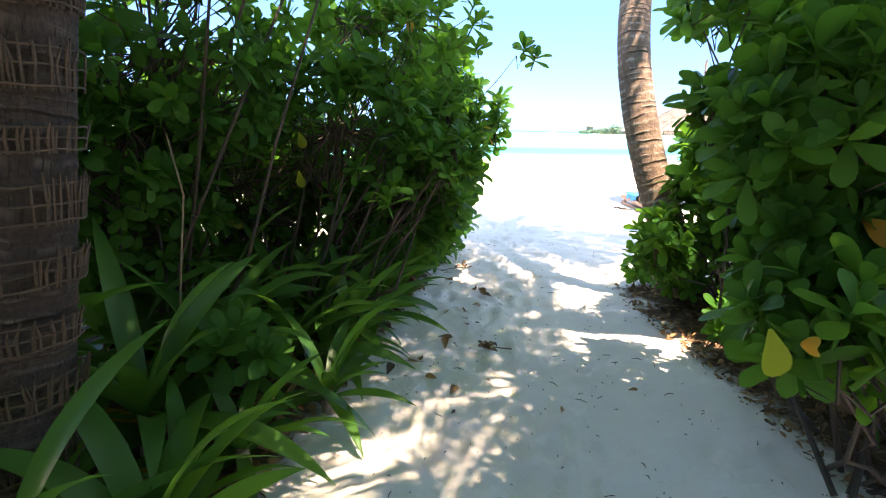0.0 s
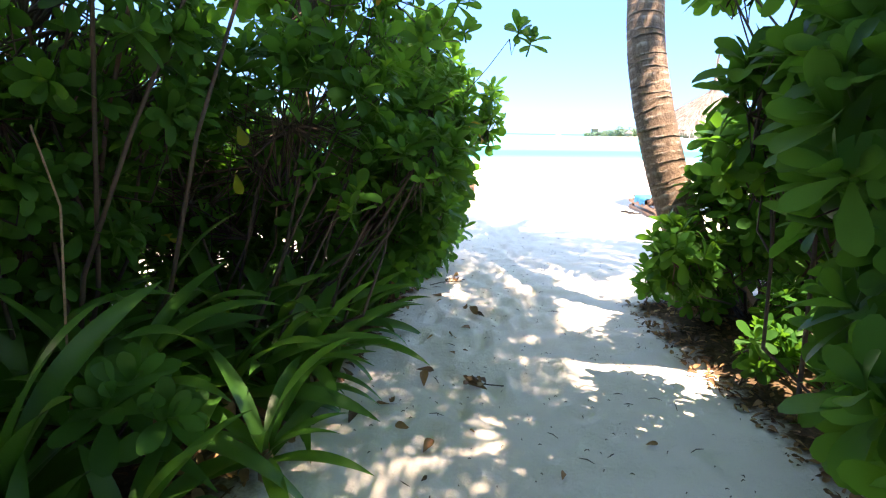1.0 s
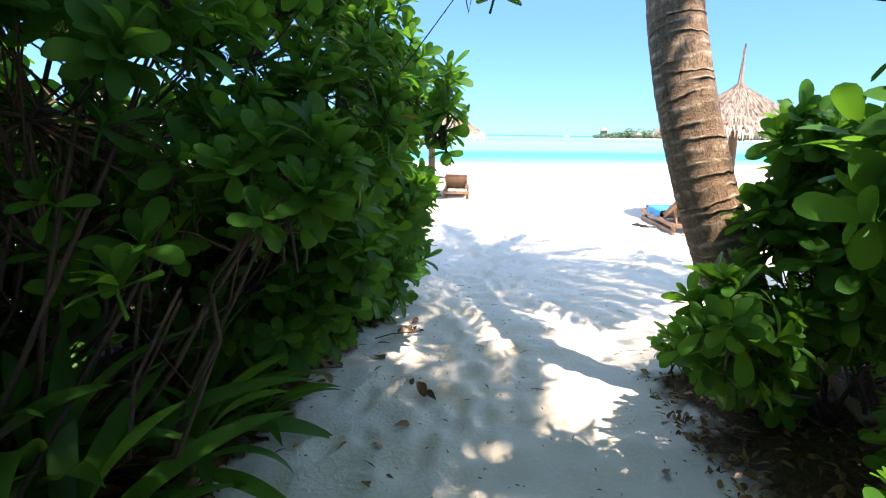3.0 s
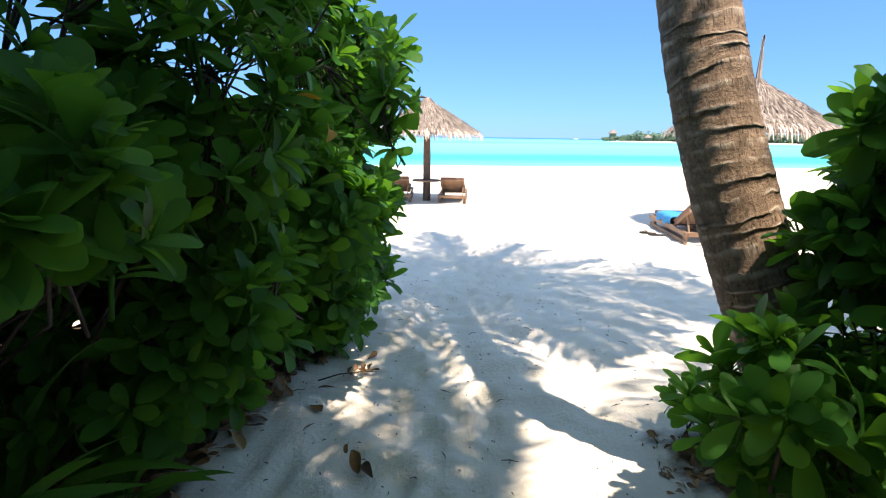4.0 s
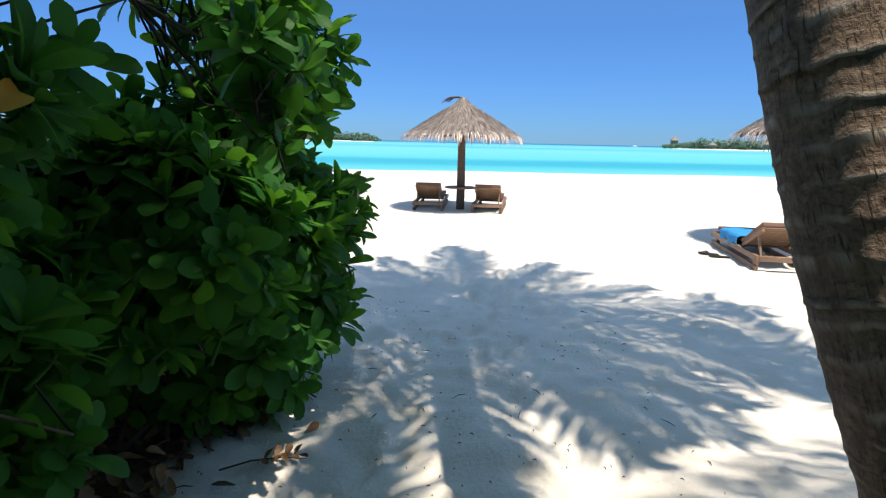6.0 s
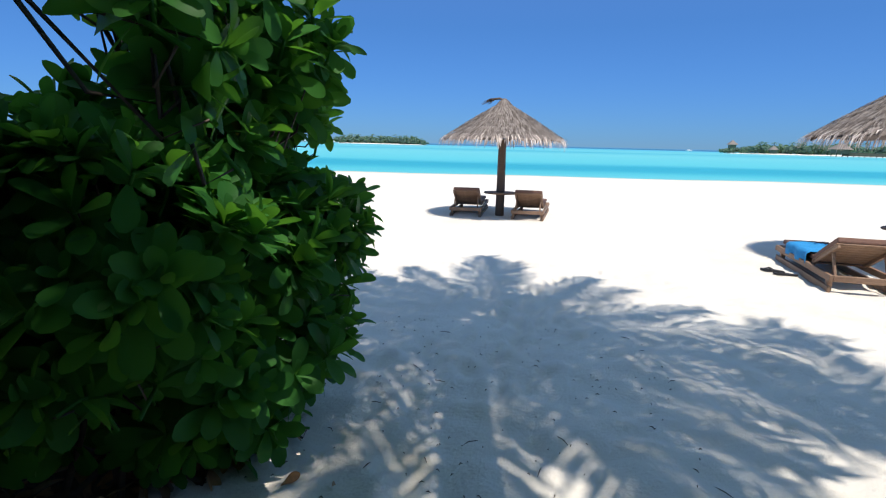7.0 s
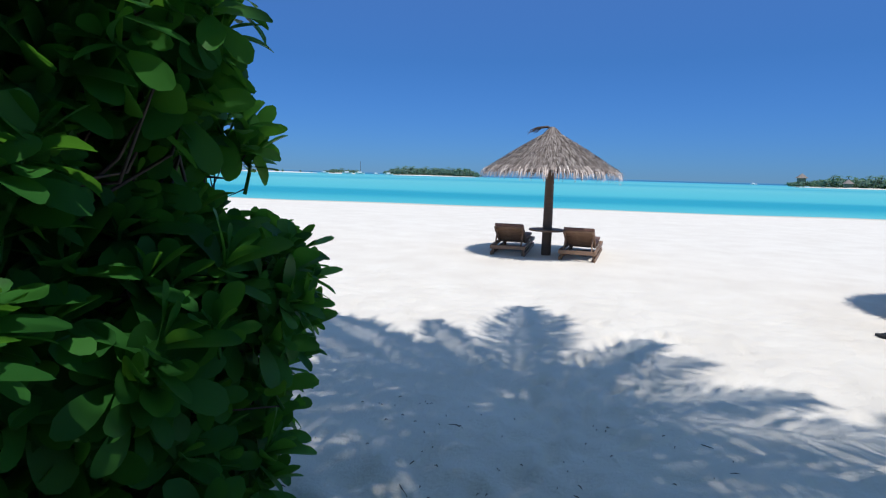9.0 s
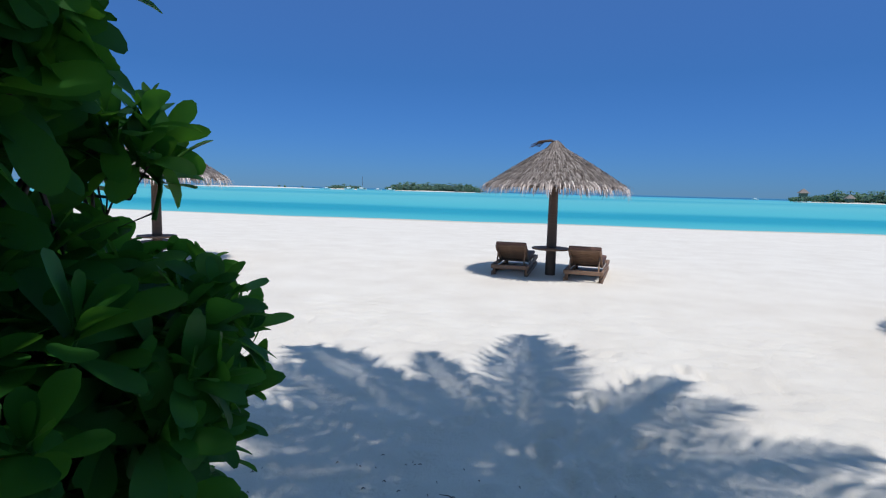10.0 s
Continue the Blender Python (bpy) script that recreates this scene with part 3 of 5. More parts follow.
shrub("beach_shrub", "low broad-leaved green seedling shrub among the lilies", (-1.0, 2.85),
      [(-1.05, 2.80, 0.42, 0.17, 0.17, 0.14)], spacing=0.2, leaf=1.35, seed=18, inner=0.0)
# leaf canopy added above the view to darken lilies and old trunk
shrub("beach_shrub", "unseen tall shrub added overhead to shade the lilies", (-2.6, 1.0),
      [(-1.8, 1.7, 3.0, 1.1, 1.0, 0.4), (-2.2, 0.3, 2.9, 1.0, 1.0, 0.4), (-0.75, 1.55, 3.1, 0.85, 0.9, 0.3), (-1.1, 0.6, 3.1, 0.7, 0.8, 0.3)], spacing=0.165, leaf=1.2, seed=19, inner=0.3)
# never in view: added behind the start to block the open sky
for k, (x, y) in enumerate([(-2.4, -0.8), (-1.3, -2.2), (1.1, -2.5), (2.9, -0.3)]):
    shrub("beach_shrub", "unseen dark green shrub added behind to block light", (x, y),
          [(x, y, 1.3, 0.8, 0.8, 1.2), (x * 1.15, y, 2.2, 0.7, 0.7, 0.7)], spacing=0.23, leaf=1.2, seed=40 + k, inner=0.1)
# canopy added out of view, stops sunlit sand brightening the near shrub
shrub("beach_shrub", "unseen tall shrub added behind to shade the clearing", (2.6, -1.3),
      [(2.4, -1.2, 1.6, 0.7, 0.7, 1.3), (1.5, -0.5, 3.0, 0.9, 0.8, 0.35), (0.6, -1.3, 3.1, 1.0, 0.9, 0.35), (0.5, -0.3, 3.2, 0.8, 0.6, 0.3), (-0.5, -0.9, 3.2, 0.8, 0.8, 0.3), (1.9, 0.3, 2.2, 0.5, 0.5, 0.7)], spacing=0.175, leaf=1.2, seed=48, inner=0.3)
# right of the path
# the three lobes from z 2.8 up are unseen, added to shade this side
shrub("beach_shrub", "large-leaved green shrub overhanging the sand path", (2.2, 2.4),
      [(1.34, 2.08, 1.58, 0.42, 0.40, 0.46), (1.04, 1.62, 1.05, 0.22, 0.22, 0.14), (1.45, 1.95, 1.05, 0.38, 0.35, 0.35), (1.72, 2.45, 1.75, 0.52, 0.50, 0.46), (1.86, 2.25, 0.98, 0.52, 0.45, 0.40), (1.95, 1.85, 2.80, 0.85, 0.7, 0.26), (1.6, 0.90, 2.95, 0.9, 0.7, 0.30), (1.45, 1.05, 3.3, 0.8, 0.7, 0.25), (2.4, 2.6, 1.9, 0.7, 0.6, 0.6), (2.3, 2.2, 1.1, 0.7, 0.6, 0.6), (1.9, 2.7, 2.35, 0.75, 0.5, 0.4), (1.47, 2.98, 2.30, 0.36, 0.30, 0.20), (1.40, 3.02, 1.70, 0.20, 0.16, 0.14), (1.75, 3.55, 1.48, 0.26, 0.22, 0.20), (1.72, 4.10, 2.36, 0.24, 0.20, 0.13)],
      spacing=0.16, leaf=1.15, near=(0.6, 2.6, 1.5, 3.4, 0.3, 2.6), seed=21, yellow=4, inner=0.2, marks=[(0.70, 1.36, 1.06)], rust=[(0.82, 1.36, 1.07)])
shrub("beach_shrub", "bright green shrub growing round the palm foot", (2.75, 5.0),
      [(2.52, 4.80, 0.95, 0.46, 0.42, 0.46), (2.16, 4.77, 1.15, 0.12, 0.13, 0.15), (2.34, 4.85, 1.30, 0.20, 0.17, 0.26), (2.18, 4.72, 1.52, 0.16, 0.15, 0.14), (1.91, 4.60, 0.67, 0.25, 0.26, 0.27), (2.28, 5.0, 0.34, 0.22, 0.25, 0.24), (2.95, 5.15, 1.35, 0.46, 0.46, 0.34), (2.14, 5.62, 0.16, 0.12, 0.12, 0.12), (2.9, 4.4, 1.35, 0.5, 0.4, 0.4)],
      spacing=0.15, leaf=1.12, near=(1.5, 3.2, 4.0, 6.0, 0.0, 2.0), seed=22, yellow=4, inner=0.1)
shrub("beach_shrub", "sunlit yellow-green shrub behind the palm", (3.8, 5.0),
      [(3.7, 5.2, 0.9, 0.6, 0.6, 0.5), (3.2, 5.45, 0.42, 0.5, 0.32, 0.38), (4.1, 5.5, 0.45, 0.6, 0.4, 0.42), (4.2, 4.6, 1.2, 0.7, 0.7, 0.6), (3.5, 4.5, 1.4, 0.4, 0.4, 0.35)], spacing=0.18, seed=23, inner=0.1)
shrub("beach_shrub", "shaded green shrub away from the path", (3.6, 3.2),
      [(3.5, 3.1, 1.5, 0.7, 0.7, 0.7), (4.3, 3.6, 1.4, 0.9, 0.9, 0.9), (3.3, 1.9, 1.5, 0.8, 0.8, 1.0)], spacing=0.19, seed=24)


shrub("beach_shrub", "low bright green seedling shrub in the leaf litter", (2.25, 3.7),
      [(2.06, 3.78, 0.30, 0.15, 0.15, 0.14), (2.34, 3.42, 0.42, 0.20, 0.18, 0.20), (2.42, 4.08, 0.40, 0.20, 0.20, 0.22)], spacing=0.13, leaf=0.85, seed=25, inner=0.0)


# ---- lilies with strap leaves ----
def lily_leaf_mesh(seed):
    r = np.random.default_rng(seed)
    v, f = blade(r.uniform(0.58, 0.85), r.uniform(0.095, 0.130), strap, r.uniform(0.6, 1.7), 0.32, r.normal(0, 0.35), 11)
    me = bpy.data.meshes.new("leaf")
    me.from_pydata(v.tolist(), [], f.tolist())
    me.polygons.foreach_set("use_smooth", np.full(len(me.polygons), True))
    me.materials.append(LILY_LEAF)
    return me


LILY_LEAVES = [lily_leaf_mesh(50 + k) for k in range(7)]
yellow_strap = LILY_LEAVES[2].copy()
yellow_strap.materials.clear()
yellow_strap.materials.append(ORANGE_LEAF)


def lily(x, y, size, count, seed, dead=0):
    r = np.random.default_rng(seed)
    root = empty("spider_lily", (x, y, gz(x, y)))
    h = 0.16 * size
    v, f = tube([(0, 0, -0.04), (0.01, 0, h * 0.5), (0, 0.01, h), (0, 0, h * 1.4)], [0.045, 0.038, 0.03, 0.022], 8)
    mesh_object("stalk", v, f, LITTER_HUSK, root, "pale sheathed stalk")
    for i in range(count):
        t = i / max(1, count - 1)
        lift = 78 - 62 * t + r.normal(0, 6)
        m = pose(0, 0, h * (1.1 - 0.5 * t), 0, 0, math.degrees(i * 2.39996) + r.normal(0, 12)) @ pose(0.012, 0, 0, r.normal(0, 10), -lift, 0) @ Matrix.Scale(size * r.uniform(0.8, 1.12), 4)
        share("leaf", LILY_LEAVES[r.integers(len(LILY_LEAVES))], root, m)
    for i in range(dead):
        m = pose(0, 0, h * 0.8, 0, 0, 120 + 75 * i) @ pose(0.01, 0, 0, 0, -25, 0) @ Matrix.Scale(size, 4)
        share("leaf", yellow_strap, root, m, "withering orange leaf")
    return tagged(root, "spider lily with long arching green strap leaves", "lily", "lilies along the path")


for k, (x, y, s, c, dead) in enumerate([(-0.66, 3.05, 0.80, 14, 0), (-1.40, 2.50, 1.30, 18, 2), (-0.98, 3.45, 1.1, 17, 0), (-0.66, 3.85, 0.95, 17, 0), (-0.85, 4.05, 1.15, 15, 0),
                                     (-0.52, 4.40, 0.80, 16, 0), (-1.30, 3.05, 1.2, 16, 1), (-1.75, 3.1, 1.3, 15, 0), (-1.95, 2.45, 1.2, 15, 1), (-1.05, 2.10, 0.75, 12, 1),
                                     (-0.60, 4.70, 1.0, 14, 0), (-1.5, 3.70, 1.2, 14, 0), (-0.36, 4.9, 0.62, 13, 0), (-2.3, 2.9, 1.2, 14, 0), (-1.15, 4.0, 1.1, 14, 0), (-0.78, 3.6, 0.9, 14, 0),
                                     (-2.0, 3.6, 1.2, 13, 0), (-1.02, 1.78, 1.1, 16, 1), (-1.35, 1.55, 1.15, 16, 1), (-0.95, 2.45, 0.8, 13, 0), (2.35, 3.55, 0.55, 12, 0), (2.75, 3.9, 0.65, 12, 0), (2.3, 2.95, 0.65, 11, 0)]):
    lily(x, y, s, c, 70 + k, dead)


# ---- palms ----
def trunk_mesh(points, radii, ring=0.068, sides=28, seed=3):
    """A palm trunk along a smooth curve, stepped at each leaf scar."""
    r = np.random.default_rng(seed)
    pts = [Vector(p) for p in points]
    cum = [0.0]
    for a, b in zip(pts, pts[1:]):
        cum.append(cum[-1] + (b - a).length)

    def at(s):
        i = max(k for k in range(len(cum)) if cum[k] <= s + 1e-9)
        i = min(i, len(pts) - 2)
        t = (s - cum[i]) / (cum[i + 1] - cum[i])
        p0, p1, p2, p3 = pts[max(i - 1, 0)], pts[i], pts[i + 1], pts[min(i + 2, len(pts) - 1)]
        p = 0.5 * ((2 * p1) + (p2 - p0) * t + (2 * p0 - 5 * p1 + 4 * p2 - p3) * t * t + (3 * p1 - p0 - 3 * p2 + p3) * t ** 3)
        return p, radii[i] * (1 - t) + radii[i + 1] * t
    rows, uvs = [], []
    s = 0.0
    while s < cum[-1] - ring:
        step = ring * r.uniform(0.75, 1.25)
        tilt, ph = r.uniform(0.004, 0.022), r.uniform(0, 6.28)
        for u, grow in ((0.0, 1.006), (0.10, 1.011), (0.22, 0.998), (0.6, 0.992), (0.92, 0.997)):
            rows.append((s + u * step, grow, tilt, ph))
        s += step
    vs, fs = [], []
    for s, grow, tilt, ph in rows:
        for k in range(sides):
            a = 2 * math.pi * k / sides
            sl = min(max(s + tilt * math.sin(a + ph) + 0.012 * noise.noise(Vector((math.cos(a) * 4, math.sin(a) * 4, s * 4))), 0), cum[-1])
            p, rad = at(sl)
            d = (at(min(sl + 0.05, cum[-1]))[0] - at(max(sl - 0.05, 0))[0]).normalized()
            u = (Vector((1, 0, 0)) - d * d.x).normalized()
            w = d.cross(u)
            n = 1 + 0.018 * noise.noise(Vector((math.cos(a) * 2, math.sin(a) * 2, s * 6))) + 0.008 * noise.noise(Vector((math.cos(a) * 9, math.sin(a) * 9, s * 9)))
            vs.append(p + (u * math.cos(a) + w * math.sin(a)) * rad * grow * n)
    for i in range(len(rows) - 1):
        for k in range(sides):
            a, b = i * sides + k, i * sides + (k + 1) % sides
            fs.append((a, b, b + sides, a + sides))
            u0, u1 = k / sides, (k + 1) / sides
            uvs += [(u0, rows[i][0]), (u1, rows[i][0]), (u1, rows[i + 1][0]), (u0, rows[i + 1][0])]
    return np.array(vs), np.array(fs), np.array(uvs)


def frond_mesh(seed, length):
    r = np.random.default_rng(seed)
    h = Heap()
    pts, ang = [Vector((0, 0, 0))], radians(r.uniform(0, 8))
    steps = 14
    for i in range(steps):
        ang -= radians(r.uniform(3.5, 6.5)) * (0.4 + i / steps)
        pts.append(pts[-1] + Vector((math.cos(ang), 0, math.sin(ang))) * length / steps)
    h.add(*tube(pts, [0.030 * (1 - 0.85 * i / steps) + 0.003 for i in range(steps + 1)], 5))
    n = 54
    for i in range(n):
        t = 0.07 + 0.92 * i / n
        k = t * steps
        a = int(min(k, steps - 1))
        p = pts[a].lerp(pts[a + 1], k - a)
        d = (pts[a + 1] - pts[a]).normalized()
        ln = length * 0.23 * math.sin(math.pi * (0.12 + 0.8 * t)) ** 0.7 * r.uniform(0.85, 1.1)
        for s in (-1, 1):
            fwd = 0.35 + 0.7 * t
            side = Vector((0, s, 0)) + d * fwd + Vector((0, 0, r.normal(0.05, 0.12)))
            side.normalize()
            up = Vector((0, 0, 1))
            lv, lf = blade(ln, 0.052, lambda u: (0.4 + u * 2) if u < 0.3 else max(0.04, 1.0 - ((u - 0.3) / 0.7) ** 1.5), r.uniform(0.4, 1.3), 0.35, 0, 4)
            y = up.cross(side).normalized()
            z = side.cross(y)
            M = np.array([side, y, z])
            h.add(lv @ M + np.array(p), lf)
    me = mesh_object("frond", np.concatenate(h.v), np.concatenate(h.f), PALM_LEAF)
    data = me.data
    bpy.data.objects.remove(me)
    return data


FRONDS = [frond_mesh(90 + k, 2.9) for k in range(4)]


def palm(label, points, radii, seed, fronds=17, size=1.0, bark=None, arc=None, extra=(), spread=()):
    r = np.random.default_rng(seed)
    x, y = points[0][0], points[0][1]
    root = empty("palm_tree", (x, y, gz(x, y)))
    o = Vector(root.matrix_basis.translation)
    v, f, uv = trunk_mesh([Vector(p) - o for p in points], radii, seed=seed)
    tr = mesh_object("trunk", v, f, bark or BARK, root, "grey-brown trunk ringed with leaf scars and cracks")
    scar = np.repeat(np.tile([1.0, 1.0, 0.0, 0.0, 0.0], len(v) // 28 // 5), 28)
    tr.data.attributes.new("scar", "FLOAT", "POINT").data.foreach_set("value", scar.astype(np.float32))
    tr.data.uv_layers.new(name="UVMap").data.foreach_set("uv", uv.astype(np.float32).ravel())
    c = Vector(points[-1]) - o
    for i in range(fronds):
        t = i / fronds
        lift = 62 - 82 * t + r.normal(0, 5)
        az = math.degrees(i * 2.39996) if arc is None else arc[0] + (arc[1] - arc[0]) * ((i * 0.618) % 1.0)
        m = pose(*c, 0, 0, az + r.normal(0, 8)) @ pose(0.05, 0, 0.05 - 0.15 * t, r.normal(0, 8), -lift, 0) @ Matrix.Scale(size * r.uniform(0.85, 1.1), 4)
        share("frond", FRONDS[r.integers(len(FRONDS))], root, m)
    for az in extra:
        share("frond", FRONDS[1], root, pose(*c, 0, 0, az) @ pose(0.05, 0, 0, 0, -22, 0) @ Matrix.Scale(size, 4))
    for which, az, lift, grow in spread:
        share("frond", FRONDS[which], root, pose(*c, 0, 0, az) @ pose(0.05, 0, 0, 0, -lift, 0) @ Matrix.Scale(grow, 4))
    return tagged(root, label, "palm tree", "coconut palms")


palm("leaning coconut palm with a ringed grey-brown trunk", [(2.57, 5.17, -0.15), (2.40, 5.19, 0.25), (2.195, 5.24, 0.75), (2.025, 5.32, 1.25), (1.90, 5.43, 1.8), (1.85, 5.59, 2.4), (1.92, 5.85, 3.2), (2.10, 6.38, 4.6), (2.42, 6.95, 6.2), (2.62, 7.22, 7.0)],
     [0.225, 0.180, 0.166, 0.161, 0.157, 0.152, 0.145, 0.135, 0.125, 0.12], 5, 0,
     spread=[(0, 146, 20, 1.04), (1, 174, 10, 0.78), (2, 122, 35, 0.72), (3, 96, 25, 1.0), (0, 82, 50, 0.92), (1, 62, 25, 0.78), (2, 38, 45, 0.8), (3, 24, 20, 0.78), (0, 4, 25, 1.04),
             (1, -6, 5, 0.84), (2, -162, 0, 0.66), (3, -132, -10, 0.7), (1, 46, 60, 0.64), (2, 140, 55, 0.64), (3, 0, 65, 0.66), (2, -18, 8, 1.05), (3, 160, 32, 0.9),
             (1, -29, -3, 1.08), (0, -44, -12, 0.92), (3, -70, -6, 0.95), (1, -54, 4, 0.95), (2, -64, -20, 0.95), (3, -120, -20, 0.95), (2, -84, 12, 1.05), (1, -104, 8, 1.05), (3, -156, -4, 1.0), (2, 180, 22, 1.0), (1, -128, 22, 1.1)])
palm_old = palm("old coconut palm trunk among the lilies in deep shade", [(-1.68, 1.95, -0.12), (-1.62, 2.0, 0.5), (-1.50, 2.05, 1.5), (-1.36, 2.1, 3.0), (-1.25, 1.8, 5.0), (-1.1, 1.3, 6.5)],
     [0.26, 0.22, 0.20, 0.18, 0.15, 0.13], 6, 16, bark=SHADED_BARK)

def fibre_sheath(root, centre, radius, z0, z1):
    """Torn bands of woven leaf-base fibre round a trunk: upright strands crossed by ragged hoops."""
    r = np.random.default_rng(23)
    o = root.matrix_basis.translation
    z = z0
    while z < z1:
        tall = r.uniform(0.09, 0.17)
        h = Heap()
        a0, a1 = r.uniform(-3.0, -2.4), r.uniform(0.2, 0.9)
        cx, cy = centre(z)
        rad = radius(z) + 0.006
        for k in range(int((a1 - a0) / 0.09)):
            a = a0 + 0.09 * k + r.normal(0, 0.03)
            if noise.noise(Vector((a * 1.7, z * 5, 3))) > 0.22:
                continue
            pts = [(cx + (rad + d) * math.cos(a + b) - o.x, cy + (rad + d) * math.sin(a + b) - o.y, zz - o.z)
                   for d, b, zz in ((0.0, 0, z), (0.010, r.normal(0, 0.02), z + tall * 0.5), (0.016 + r.uniform(0, 0.014), r.normal(0, 0.03), z + tall * r.uniform(0.8, 1.05)))]
            h.add(*tube(pts, [0.005, 0.006, 0.003], 4))
        for k in range(3):
            zz = z + tall * (0.08 + 0.36 * k)
            pts = [(cx + (rad + 0.004 + 0.005 * k) * math.cos(a) - o.x, cy + (rad + 0.004 + 0.005 * k) * math.sin(a) - o.y, zz + 0.012 * noise.noise(Vector((a * 2, zz * 9, 1))) - o.z)
                   for a in np.linspace(a0, a1, 26)]
            h.add(*tube(pts, [0.0045] * 26, 4))
        h.done("fibre_band", OLD_FIBRE, root, "torn woven tan leaf-base fibre")
        z += tall + r.uniform(0.05, 0.11)


fibre_sheath(palm_old, lambda z: (-1.64 + 0.10 * z, 1.97 + 0.05 * z), lambda z: 0.232 - 0.016 * z, 0.35, 2.7)
# palm kept out of view, placed so its fronds dapple the path
palm("unseen coconut palm added to shade the path", [(3.35, 2.0, -0.12), (3.3, 2.0, 1.0), (3.1, 1.95, 2.5), (2.7, 1.85, 4.5), (2.1, 1.75, 6.3)],
     [0.25, 0.20, 0.17, 0.15, 0.13], 7, 10, arc=(95, 350), extra=(78,))
# another palm added beyond the view only for its frond shadows
palm("unseen coconut palm added behind the shrubs for shade", [(4.7, 5.0, -0.12), (4.75, 5.0, 1.0), (4.85, 5.0, 2.5), (5.1, 5.0, 4.5), (5.4, 5.1, 6.8)],
     [0.25, 0.20, 0.17, 0.15, 0.13], 9, 12, 1.0, arc=(-130, 130))
# added out of view; each frond is aimed by where its shadow lands
palm("unseen coconut palm added to streak sand and hedge with shade", [(4.1, 3.4, -0.12), (4.0, 3.4, 1.0), (3.8, 3.5, 2.5), (3.0, 3.2, 4.5), (2.3, 2.9, 6.2)],
     [0.25, 0.20, 0.17, 0.15, 0.13], 8, 0, spread=[(0, 122, 20, 0.88), (1, 96, 25, 0.80), (2, 166, 15, 0.80), (3, 144, 10, 1.0), (1, 130, 40, 1.0), (3, 86, 40, 0.8), (1, 16, 20, 0.9), (1, 181, 12, 0.85), (3, 172, -6, 0.8), (0, -84, 30, 0.9), (1, -130, 25, 0.9), (2, 205, 30, 0.9)])


def hanging_stalk(points, label):
    p = [Vector(q) for q in points]
    v, f = tube(p, [0.006, 0.0055, 0.005, 0.004][:len(p)], 6)
    ob = mesh_object("dry_stalk", v, f, LITTER_HUSK)
    return tagged(ob, label, "dry stalk", "dry stalks beside the old palm")


hanging_stalk([(-2.35, 4.0, gz(-2.35, 4.0) - 0.03), (-2.20, 4.0, 0.9), (-2.06, 4.0, 1.65), (-1.78, 4.0, 2.6)], "pale dry stalk leaning up through the hedge")
hanging_stalk([(-2.30, 3.9, gz(-2.30, 3.9) - 0.03), (-2.18, 3.92, 0.9), (-2.07, 3.95, 1.55), (-1.90, 3.95, 2.5)], "pale dry stalk leaning up through the hedge")
hanging_stalk([(-1.45, 2.95, gz(-1.45, 2.95) - 0.03), (-1.40, 2.95, 0.7), (-1.32, 2.90, 1.2), (-1.36, 2.86, 1.5)], "crooked yellowing stalk among the lilies")


